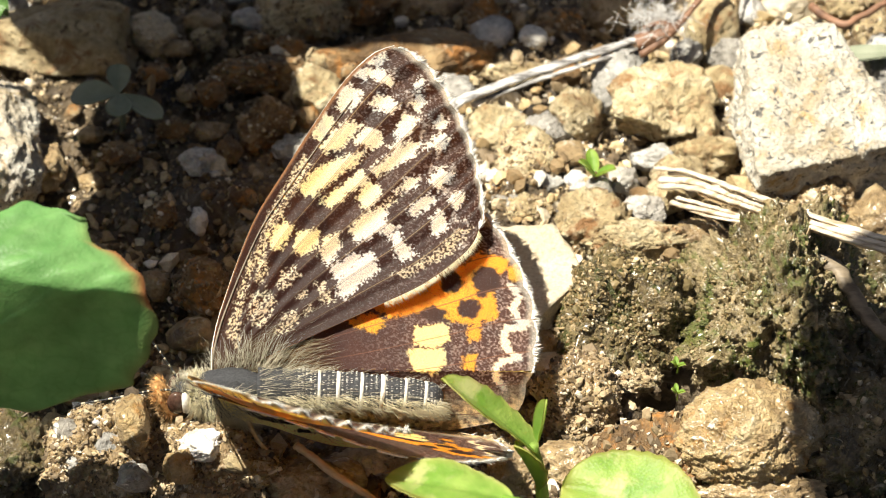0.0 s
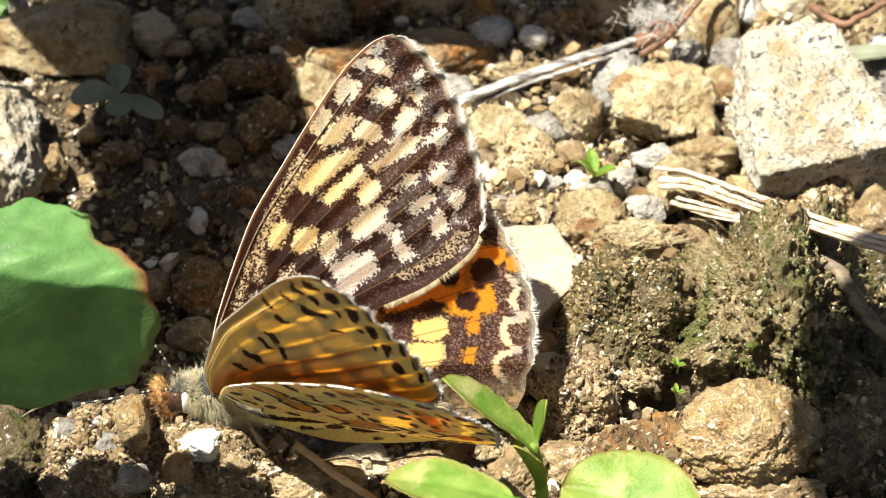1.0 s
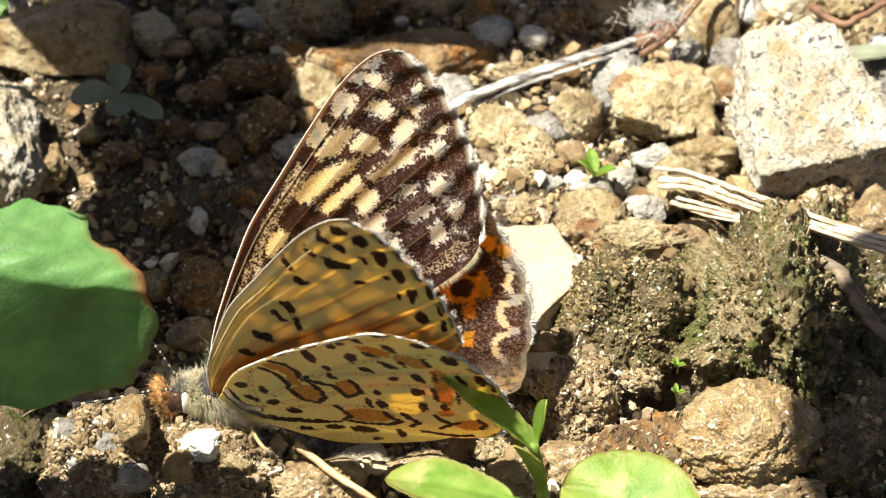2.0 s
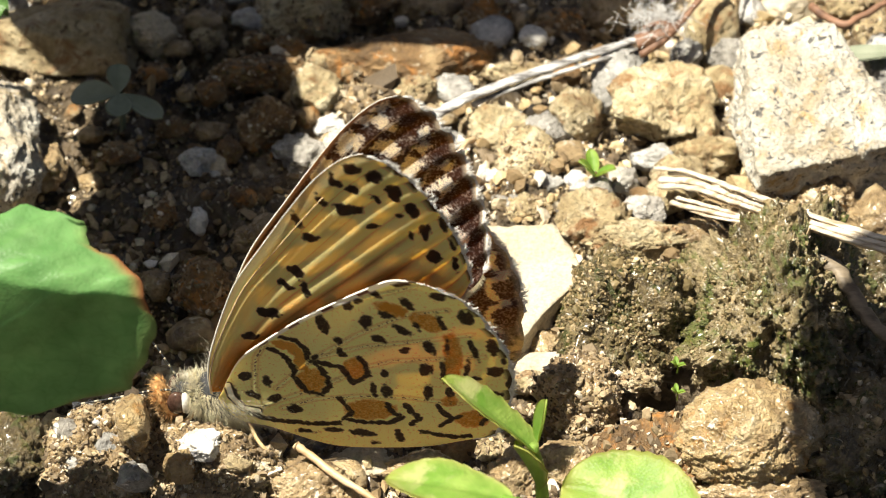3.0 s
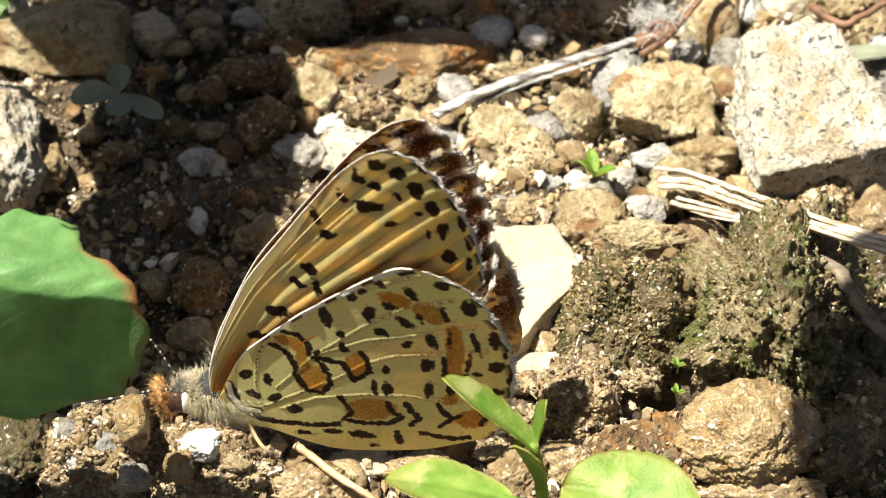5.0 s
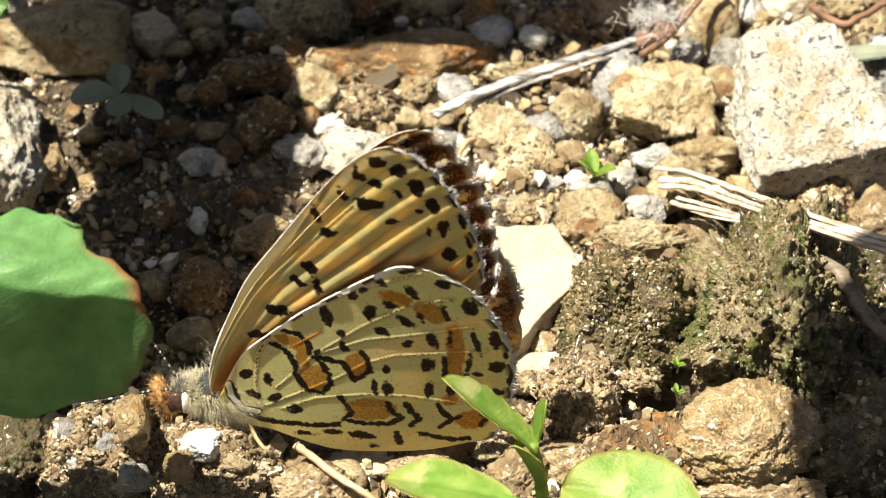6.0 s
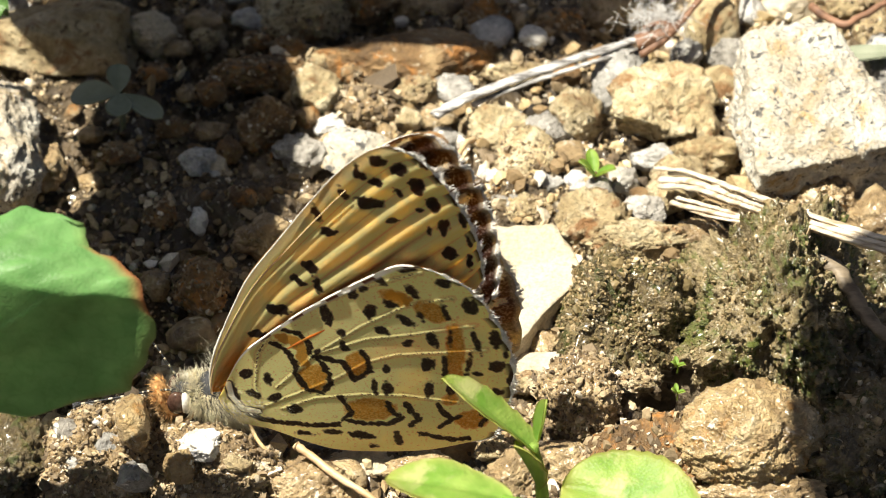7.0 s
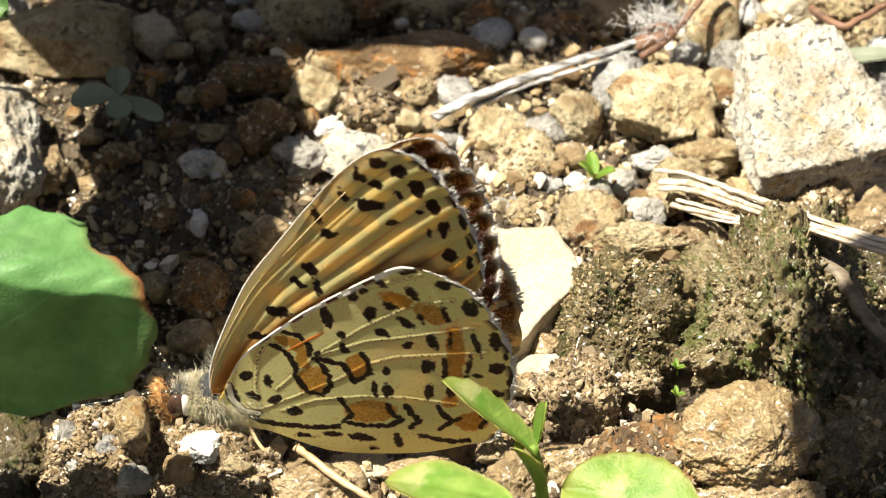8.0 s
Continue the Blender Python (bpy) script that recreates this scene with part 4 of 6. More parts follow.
# ---------------------------------------------------------------- plants
def placed(ob, x, y, z, rx=0, ry=0, rz=0):
    ob.matrix_basis = pose(x / 1000, y / 1000, z / 1000, rx, ry, rz)
    return ob


def seedling():
    base = tagged(new("seedling"), "small grey-green four-leaved seedling in the shade", "seedling")
    base.location = (-0.0210, 0.0297, 0.0)
    under(rod("stem", mm((0, 0, -0.5), (0.1, 0, 1.2), (0, 0, 2.8)), 0.00025, GREY_LEAF, 8), base)
    for ln, w, rz, tip in ((3.3, 2.5, 172, -4), (2.4, 1.6, 95, 20), (2.4, 1.7, -88, 8), (3.5, 1.6, -35, 0)):
        lf = under(leaf_blade("leaf", ln / 1000, w / 1000, GREY_LEAF, 0.12, 0.1, nu=18, nv=9, peak=0.6, thick=0.0001), base)
        placed(lf, 0, 0, 2.9, 0, -tip, rz)


def sprout():
    base = tagged(new("sprout"), "fresh yellow-green sprout with pointed leaves beside the wings", "sprout")
    base.location = (0.0055, -0.0068, 0.0)
    under(rod("stem", mm((0.3, 0.2, -0.5), (0.2, 0, 3.0), (0.0, -0.1, 5.4), (-0.4, 0.0, 7.3)), 0.00048, BRIGHT_LEAF, 14, 0.5), base)
    a = under(leaf_blade("leaf", 0.0074, 0.0029, BRIGHT_LEAF, 0.35, 0.08, teeth=6, tooth=0.16, nu=34, nv=11, peak=0.3, edge=0.5, wave=0.02, seed=3), base)
    placed(a, -0.1, 0.0, 6.7, 10, -47, 170)
    b = under(leaf_blade("leaf", 0.0032, 0.0011, BRIGHT_LEAF, 0.6, -0.1, nu=20, nv=9, peak=0.35, edge=0.3), base)
    placed(b, -0.2, 0.1, 7.4, 0, -76, 20)
    c = under(leaf_blade("leaf", 0.0044, 0.0022, BRIGHT_LEAF, 0.5, 0.1, teeth=4, tooth=0.15, nu=22, nv=9, peak=0.5, edge=0.6, seed=5), base)
    placed(c, 0.1, -0.3, 4.0, 20, -74, 196)


def ground_leaf(label, at, length, width, rx, ry, rz, material, seed, edge=0.6):
    base = tagged(new("low_leaf"), label, "leaf")
    base.location = tuple(c / 1000 for c in at)
    blade = under(leaf_blade("blade", length / 1000, width / 1000, material, 0.12, 0.12, teeth=9, tooth=0.05, nu=40, nv=17, peak=0.4, edge=edge, wave=0.03, seed=seed), base)
    placed(blade, 0, 0, 0, rx, ry, rz)
    m = pose(0, 0, 0, rx, ry, rz)
    tail = m @ Vector((-0.003, 0, -0.001))
    under(rod("petiole", [tuple(m @ Vector((0.0006, 0, -0.00015))), tuple(tail), (tail.x * 1.3, tail.y * 1.3, -at[2] / 1000 - 0.0005)], 0.0003, material, 10, 1.1), base)
    return base


def tiny_sprig(label, at, s, n_=3):
    base = tagged(new("sprig"), label, "sprig")
    base.location = tuple(c / 1000 for c in at)
    under(rod("stem", [(0, 0, -0.0006 * s), (0.0001 * s, 0, 0.0006 * s), (0, 0, 0.0014 * s)], 0.00016 * s, TWIG if s > 1 else BRIGHT_LEAF, 8), base)
    for k in range(n_):
        lf = under(leaf_blade("leaf", 0.0018 * s, 0.0008 * s, BRIGHT_LEAF, 0.5, 0.1, nu=14, nv=7, peak=0.4, edge=0.2), base)
        lf.matrix_basis = pose(0, 0, 0.0011 * s, 0, -62 + 14 * k, 200 + 130 * k)


def broad_leaf():
    """The big near leaf: its back part lies level, then the blade folds over a ridge and hangs down towards the viewer."""
    base = tagged(new("broad_leaf"), "broad green leaf with reddish margin folded over in the sun", "leaf")
    base.location = (-0.0233, -0.0100, 0.0)
    back, drop = 0.0038, 0.0120
    total = back + drop
    nq, npp = 80, 70
    top, ed = [], []
    way = (0.0, 0.6, 1.0, 1.7, 1.9, 2.5, 3.8, 6.1, 7.5, 8.9, 10.8, 12.6, 14.0, 15.2, 15.8)
    reach = (4.0, 4.05, 4.05, 4.5, 5.7, 6.4, 7.1, 7.8, 7.8, 7.4, 6.7, 6.1, 4.6, 2.4, 0.2)
    for i in range(nq):
        a = i / (nq - 1) * total
        s = a - back
        if s < -0.0006:
            y, z = -s, 0.0236 + 0.0006 * (-s / back)
        elif s < 0.0012:
            w = (s + 0.0006) / 0.0018
            y, z = 0.0006 - 0.0010 * w, 0.0236 - 0.0008 * w * w
        else:
            y, z = -0.0004 + 0.12 * (s - 0.0012), 0.0228 - 0.99 * (s - 0.0012)
        q = a / total
        # free margin of the blade along the way from the back edge to the hanging edge
        xr = float(np.interp(a * 1000, way, reach)) / 1000 + 0.00012 * math.sin(a * 2100)
        for j in range(npp):
            t = j / (npp - 1)
            x = -0.022 + (xr + 0.022) * t
            zz = z + 0.00022 * math.sin(x * 900 + q * 5) * (0.4 + q) + 0.00010 * math.sin((x * 0.8 + a) * 3000) - 0.0014 * (max(0.0, x) / 0.0073) ** 2
            yy = y + 0.0002 * math.sin(x * 700 + a * 600)
            if a < 0.0004:
                yy += 0.0004 * math.sin(x * 1150 + 0.6) ** 3
            top.append((x, yy, zz))
            ed.append(max(0.0, (t - 0.965) / 0.035) ** 1.5 * (0.2 if a < 0.0018 else 1.0) * (1.0 if a < back + 0.0022 else 0.25))
    top = np.array(top)
    v = np.vstack([top, top + np.array([0, 0.00012, -0.00012])])
    n_ = nq * npp
    faces = []
    for i in range(nq - 1):
        for j in range(npp - 1):
            p, q, r, s = i * npp + j, i * npp + j + 1, (i + 1) * npp + j + 1, (i + 1) * npp + j
            faces += [(p, s, r, q), (p + n_, q + n_, r + n_, s + n_)]
    rim = [j for j in range(npp)] + [i * npp + npp - 1 for i in range(1, nq)] + [(nq - 1) * npp + j for j in range(npp - 2, -1, -1)] + [i * npp for i in range(nq - 2, 0, -1)]
    for p, q in zip(rim, rim[1:] + rim[:1]):
        faces.append((p, q, q + n_, p + n_))
    blade = mesh_object("blade", v, faces, LEAF)
    blade.data.attributes.new("edge", "FLOAT", "POINT").data.foreach_set("value", np.array(ed + ed, dtype=np.float32))
    under(blade, base)
    under(rod("petiole", [(-0.0215, 0.0003, 0.0230), (-0.027, 0.001, 0.0215), (-0.031, 0.003, 0.012), (-0.032, 0.004, -0.001)], 0.0005, LEAF, 16, 1.2), base)
    return base


def unseen_shade_weeds():
    """Taller weeds added unseen beside the spot; their leaves shade parts of the soil."""
    for label, root, tall, leaves in (
            ("tall unseen broad-leaved weed added to shade the soil", (-0.066, 0.032), 0.031,
             ((-0.0364, 0.0268, 0.033, 0.0156, 0.021, 0), (-0.0388, 0.0143, 0.033, 0.0166, 0.022, 0), (-0.0381, 0.0042, 0.031, 0.0145, 0.012, -4),
              (-0.0412, 0.0411, 0.041, 0.042, 0.0160, -1), (-0.0409, 0.0372, 0.033, 0.015, 0.013, 0))),
            ("second tall unseen weed with one leaf added for shade", (0.072, 0.012), 0.07, ((0.0198, -0.0088, 0.09, 0.0320, 0.028, 180),))):
        base = tagged(new("weed"), label, "weed")
        base.location = (*root, 0.0)
        crown = Vector((0, 0, tall))
        under(rod("stem", [(0, 0, -0.002), (0.001, 0.001, tall / 2), tuple(crown)], 0.0012, SHADE_LEAF, 12, 0.7), base)
        for x, y, z, ln, w, rz in leaves:
            lf = under(leaf_blade("leaf", ln, w, SHADE_LEAF, 0.05, 0.02, teeth=8, tooth=0.08, nu=40, nv=15, peak=0.4, wave=0.03, seed=int(ln * 1e4)), base)
            lf.matrix_basis = pose(x - root[0], y - root[1], z, 0, 0, rz)
            under(rod("petiole", [tuple(crown), tuple((crown + Vector((x - root[0], y - root[1], z))) / 2 + Vector((0, 0, 0.003))), (x - root[0], y - root[1], z)], 0.0006, SHADE_LEAF, 12, 0.8), base)


seedling()
sprout()
ground_leaf("low green leaf with pale veins near the sprout", (3.8, -15.6, 11.9), 7.0, 4.3, 14, -10, 168, BRIGHT_LEAF, 4)
ground_leaf("rounded bright green leaf with yellowish patch", (14.5, -13.5, 7.8), 8.4, 6.5, -14, -6, 160, BRIGHT_LEAF, 7)
tiny_sprig("tiny light green seedling with a red stem", (9.7, 23.3, 0.2), 1.05)
tiny_sprig("tiny green sprig growing between the clods", (13.9, 3.3, 3.4), 0.34)
tiny_sprig("tiny green sprig growing between the clods", (13.8, 1.2, 3.2), 0.34)
ground_leaf("dull green leaf lying behind the granite rock", (31.0, 33.6, 3.2), 5.5, 1.9, 8, 0, 176, GREY_LEAF, 9, 0.0)
NEAR_LEAF = broad_leaf()
unseen_shade_weeds()


# ---------------------------------------------------------------- butterfly
HINGE_NEAR = (-0.01342, -0.00100, 0.00578)
HINGE_FAR = (-0.01342, 0.00030, 0.00578)
# pattern of the wings, in hundredths of a millimetre from the hinge: ovals (centre, half length, half width, turn), outlines and lines
UNDER_FORE = [(979, 1861, 50, 41, -27), (1095, 1802, 54, 42, 0), (879, 1755, 31, 52, 44), (861, 1789, 20, 38, 0), (967, 1699, 41, 28, -14), (1190, 1682, 43, 64, 27), (1087, 1626, 18, 41, 27), (934, 1544, 86, 48, -11), (786, 1609, 22, 55, 27), (637, 1452, 25, 62, 14), (1279, 1539, 36, 56, 27), (1208, 1487, 21, 19, 0), (1054, 1417, 38, 34, -14), (702, 1312, 52, 34, 0), (1338, 1365, 34, 53, 0), (1376, 1152, 45, 44, 0), (1260, 1334, 14, 34, 0), (400, 690, 78, 41, -7)]
UNDER_FORE += [(595, 1036, 55, 39, -28), (525, 923, 62, 28, -40), (629, 909, 21, 69, 14), (280, 485, 57, 31, 0), (1407, 1565, 15, 46, 33), (1448, 1409, 14, 48, 21), (1480, 1245, 14, 44, 14), (1487, 1067, 17, 59, 7), (1314, 1738, 19, 35, 39), (1237, 1840, 30, 22, -39)]
UPPER_PATCH = [[(903, 1881), (986, 1926), (1003, 1900), (927, 1855)], [(804, 1804), (837, 1846), (893, 1814), (870, 1766)], [(887, 1813), (946, 1835), (1043, 1770), (1019, 1730), (947, 1749)], [(712, 1600), (738, 1718), (788, 1730), (854, 1685), (838, 1615), (762, 1576)], [(904, 1617), (953, 1675), (1019, 1664), (1069, 1597), (1020, 1563), (946, 1585)], [(1145, 1610), (1192, 1673), (1225, 1643), (1185, 1578)], [(567, 1443), (640, 1563), (689, 1514), (673, 1456), (617, 1394)], [(607, 1353), (673, 1427), (762, 1512), (854, 1493), (788, 1414), (716, 1345), (657, 1325)]]
UPPER_PATCH += [[(805, 1396), (887, 1481), (960, 1446), (980, 1381), (904, 1355), (828, 1377)], [(1052, 1449), (1102, 1557), (1175, 1520), (1135, 1426), (1079, 1392)], [(493, 1104), (575, 1222), (723, 1294), (871, 1328), (821, 1260), (690, 1162), (575, 1071), (519, 1072)], [(904, 1224), (1019, 1308), (1135, 1394), (1201, 1380), (1168, 1310), (1052, 1245), (947, 1192)], [(1217, 1353), (1317, 1445), (1373, 1405), (1316, 1342)], [(625, 1030), (756, 1143), (854, 1217), (904, 1173), (789, 1089), (674, 998)], [(828, 1058), (881, 1150), (960, 1126), (947, 1037), (871, 994)]]
UPPER_PATCH += [[(789, 870), (871, 953), (986, 989), (1003, 883), (905, 817), (829, 785)], [(325, 761), (324, 834), (412, 913), (462, 885), (429, 803), (380, 752)], [(462, 762), (488, 844), (593, 860), (612, 788), (544, 728), (478, 732)], [(619, 713), (642, 804), (724, 843), (730, 755), (659, 652)], [(718, 477), (725, 567), (855, 702), (921, 724), (947, 615), (856, 549), (764, 458)], [(685, 644), (774, 701), (855, 719), (757, 583), (702, 572)], [(1019, 835), (1069, 875), (1098, 778), (1173, 709), (1101, 664), (1052, 713)], [(1259, 927), (1315, 966), (1354, 877), (1298, 808), (1269, 844)]]
UPPER_PATCH += [[(1233, 1162), (1316, 1220), (1388, 1182), (1299, 1099)], [(1052, 1088), (1118, 1161), (1207, 1191), (1167, 1116)], [(1118, 975), (1250, 1072), (1289, 1034), (1167, 944)], [(1368, 1027), (1420, 1077), (1453, 1036), (1407, 970)], [(1169, 1735), (1212, 1777), (1238, 1739), (1198, 1699)], [(1277, 1491), (1324, 1538), (1356, 1505), (1317, 1456)], [(960, 877), (1019, 899), (1052, 858), (1000, 825)], [(1019, 1353), (1072, 1400), (1105, 1373), (1059, 1326)]]
UPPER_DUST = [[(241, 617), (260, 674), (306, 683), (319, 618), (283, 544), (248, 560)], [(358, 529), (397, 619), (479, 660), (502, 603), (447, 530), (398, 495)], [(197, 351), (219, 467), (300, 524), (372, 452), (334, 352), (285, 279), (229, 297)], [(350, 246), (399, 369), (480, 392), (503, 318), (416, 238)], [(587, 552), (643, 559), (699, 451), (660, 393), (614, 451)], [(457, 461), (529, 508), (551, 479), (490, 446)], [(506, 368), (562, 418), (575, 385), (529, 345)], [(218, 682), (298, 918), (395, 1120), (525, 1308), (568, 1256), (461, 1069), (363, 885), (267, 650)]]
UPPER_DUST += [[(1020, 583), (1249, 705), (1439, 863), (1511, 863), (1380, 703), (1118, 575)], [(74, 251), (153, 549), (233, 749), (260, 700), (186, 482), (144, 149)], [(904, 980), (1003, 1048), (1092, 1073), (1019, 996), (947, 939)]]
UPPER_ORANGE = [[(868, 379), (985, 462), (1230, 550), (1292, 597), (1446, 707), (1529, 688), (1590, 665), (1569, 594), (1445, 514), (1513, 461), (1528, 327), (1384, 277), (1261, 313), (1169, 368), (1046, 341), (954, 328)], [(724, 311), (862, 336), (930, 294), (878, 237), (771, 271)], [(1380, 186), (1387, 259), (1442, 279), (1445, 193)], [(1356, 16), (1365, 89), (1411, 95), (1414, 16)], [(1600, 607), (1646, 633), (1667, 565), (1624, 529)]]
UPPER_CREAM = [[(1086, 187), (1102, 262), (1261, 283), (1273, 192), (1200, 149), (1123, 155)], [(1071, 54), (1068, 119), (1246, 130), (1252, 41), (1185, -19), (1108, 1)]]
UPPER_DARK = [(1292, 532, 68, 61, 86), (1479, 549, 78, 77, -66), (1194, 341, 67, 46, 1), (1384, 375, 65, 58, 4), (1461, 461, 31, 27, -1)]
UPPER_ZIGZAG = [[(1614, 511), (1654, 446), (1623, 379), (1653, 308), (1690, 284)], [(1675, 265), (1589, 252), (1567, 187), (1613, 106), (1652, 82), (1573, 56), (1527, 17), (1536, -71), (1566, -113)]]
UNDER_HIND = [(209, 192, 42, 36, 43), (332, 151, 52, 27, -85), (135, 42, 72, 24, -76), (240, 36, 53, 27, -38), (370, 14, 40, 33, 13), (681, 688, 83, 38, -77), (836, 878, 57, 30, -82), (894, 914, 27, 24, 49), (977, 1003, 70, 27, -49), (1133, 1092, 60, 37, -3), (1344, 972, 54, 36, -16), (1170, 903, 60, 28, -63), (929, 732, 61, 38, 86), (1041, 801, 52, 30, -25), (765, 556, 34, 29, 83), (1000, 581, 56, 30, -26), (1136, 666, 73, 31, -39), (1222, 698, 42, 17, -68)]
UNDER_HIND += [(1357, 744, 82, 17, -73), (1497, 782, 73, 42, -72), (1144, 481, 35, 29, 78), (1286, 510, 63, 28, -70), (1385, 515, 61, 13, -90), (1533, 498, 90, 20, -76), (1642, 515, 73, 39, -88), (1256, 312, 56, 42, 86), (1353, 274, 108, 16, -88), (1492, 301, 106, 17, 83), (1541, 225, 39, 15, -20), (1654, 291, 53, 49, -34), (1015, 270, 31, 26, 78), (1023, 113, 55, 36, -87), (948, 119, 69, 20, -84), (1264, 99, 65, 33, 90), (1385, 93, 76, 23, -90), (1649, 67, 46, 32, 1)]
UNDER_HIND += [(1736, 177, 79, 23, -89), (483, -69, 46, 37, -16), (776, 445, 47, 25, -54), (626, 396, 27, 22, 73), (1705, 392, 52, 16, -89), (536, -273, 66, 18, -8), (702, -258, 53, 25, 1), (866, -289, 81, 33, -15), (931, -381, 47, 18, -9), (1080, -318, 61, 28, -81)]
UNDER_ORANGE = [(591, 179, 92, 71, 82), (850, 295, 91, 55, -89), (922, -67, 125, 81, 2), (1071, 853, 71, 39, -34), (1280, 738, 91, 53, -35), (1414, 452, 156, 39, -87), (1401, 268, 114, 39, -89), (1510, -167, 79, 68, 4), (1385, 14, 42, 33, 90)]
UNDER_LOOPS = [[(368, 442), (441, 399), (472, 338), (499, 265)], [(446, 548), (526, 528), (572, 454), (580, 379)], [(494, 216), (524, 134), (578, 80), (643, 67), (694, 136), (689, 220), (649, 291), (618, 346)], [(608, 356), (699, 335), (773, 310), (810, 233), (826, 179)], [(878, 403), (916, 353), (924, 252), (875, 210), (829, 179)], [(751, 42), (779, -29), (814, -97), (770, -143)], [(770, -154), (901, -190), (1032, -192), (1105, -139), (1050, -94), (1021, -18)]]
UNDER_MARKS = [[(1126, -20), (1158, -85), (1204, -157), (1157, -203)], [(1313, -30), (1345, -102), (1394, -164)], [(1319, -234), (1361, -189), (1434, -141)], [(1559, -87), (1592, -153), (1566, -213)], [(211, -130), (341, -174), (571, -204), (736, -198)], [(1213, -280), (1394, -342), (1494, -334)]]
UNDER_BAND = [[(412, 490), (492, 470), (535, 386), (539, 304)], [(1045, 866), (1141, 842)]]
UNDER_VEINS = [[(383, 96), (619, 382), (882, 616), (1140, 791), (1395, 856)], [(580, 734), (759, 852), (951, 954), (1222, 1062)], [(619, 382), (912, 512), (1202, 564), (1523, 634)], [(744, 200), (909, 327), (1072, 388), (1588, 427)], [(410, -70), (610, 24), (872, 60), (1133, 48), (1427, -16)], [(351, 509), (281, 357), (259, 108), (285, -67)], [(285, -67), (546, 79), (744, 200)]]
MARK = 1e-5                                     # a hundredth of a millimetre
BODY_AT = Vector((-0.0100, 0.0, 0.0))


def smooth_line(ctrl, count):
    """Even points along a curve through plan points."""
    p = np.array([q[:2] for q in curve_points([(a, b, 0) for a, b in ctrl], 400)])
    s = np.concatenate([[0], np.cumsum(np.linalg.norm(np.diff(p, axis=0), axis=1))])
    w = np.linspace(0, s[-1], count)
    return np.stack([np.interp(w, s, p[:, 0]), np.interp(w, s, p[:, 1])], axis=1)


FORE = dict(lead=[(0, 0), (-8, 130), (20, 300), (62, 446), (143, 690), (245, 945), (415, 1230), (580, 1500), (745, 1745), (880, 1890), (960, 1945), (1045, 1972)],
            margin=[(1045, 1972), (1137, 1930), (1238, 1845), (1335, 1710), (1400, 1590), (1475, 1410), (1525, 1230), (1550, 1060), (1560, 920), (1540, 850)],
            trail=[(0, 0), (149, 30), (411, 160), (741, 310), (941, 400), (1205, 520), (1404, 660), (1500, 760), (1540, 850)], veins=8)
HIND = dict(lead=[(40, 0), (80, 90), (105, 164), (194, 354), (346, 518), (561, 726), (756, 886), (917, 1009), (1076, 1112), (1203, 1112)],
            margin=[(1203, 1112), (1329, 1045), (1456, 954), (1552, 841), (1650, 634), (1716, 448), (1745, 259), (1738, 68), (1691, -125), (1643, -310), (1495, -372)],
            trail=[(40, 0), (60, -60), (78, -101), (173, -199), (336, -240), (564, -350), (729, -410), (995, -435), (1262, -430), (1495, -372)], veins=9)


def wing_grid(shape, ns, nt):
    s = np.linspace(0, 1, ns) ** 0.85
    t = np.linspace(0, 1, nt)
    lead, trail, marg = smooth_line(shape["lead"], 300), smooth_line(shape["trail"], 300), smooth_line(shape["margin"], 300)
    g = np.linspace(0, 1, 300)
    L = np.stack([np.interp(s, g, lead[:, k]) for k in (0, 1)], 1)
    T = np.stack([np.interp(s, g, trail[:, k]) for k in (0, 1)], 1)
    M = np.stack([np.interp(t, g, marg[:, k]) for k in (0, 1)], 1)
    M = M * (1 + 0.011 * (np.abs(np.sin(math.pi * shape["veins"] * t))[:, None] - 0.6) * np.sin(math.pi * t)[:, None] ** 0.3)
    P = L[:, None] * (1 - t)[None, :, None] + T[:, None] * t[None, :, None]
    chord = L[-1] * (1 - t)[:, None] + T[-1] * t[:, None]
    P = P + (M - chord)[None] * (s ** 2.2)[:, None, None]
    S_, T_ = np.meshgrid(s, t, indexing="ij")
    return P.reshape(-1, 2), S_.ravel(), T_.ravel()


def blots(uv, spots, wob, soft=9.0):
    """Coverage 0..1 of a set of oval marks with ragged edges."""
    out = np.zeros(len(uv))
    for x, y, a, b, turn in spots:
        c, s = math.cos(radians(turn)), math.sin(radians(turn))
        near = np.abs(uv[:, 0] - x) + np.abs(uv[:, 1] - y) < 2.2 * (a + b) + 40
        d = uv[near] - (x, y)
        p, q = d[:, 0] * c + d[:, 1] * s, -d[:, 0] * s + d[:, 1] * c
        r = np.sqrt((p / a) ** 2 + (q / b) ** 2)
        edge = (1 - r) * min(a, b) + wob[near] * 9
        out[near] = np.maximum(out[near], np.clip(edge / soft + 0.5, 0, 1))
    return out


def path_distance(uv, line):
    best = np.full(len(uv), 1e9)
    for a, b in zip(line[:-1], line[1:]):
        a, b = np.array(a, float), np.array(b, float)
        d = b - a
        k = np.clip(((uv - a) @ d) / (d @ d), 0, 1)
        best = np.minimum(best, np.linalg.norm(uv - a - k[:, None] * d, axis=1))
    return best


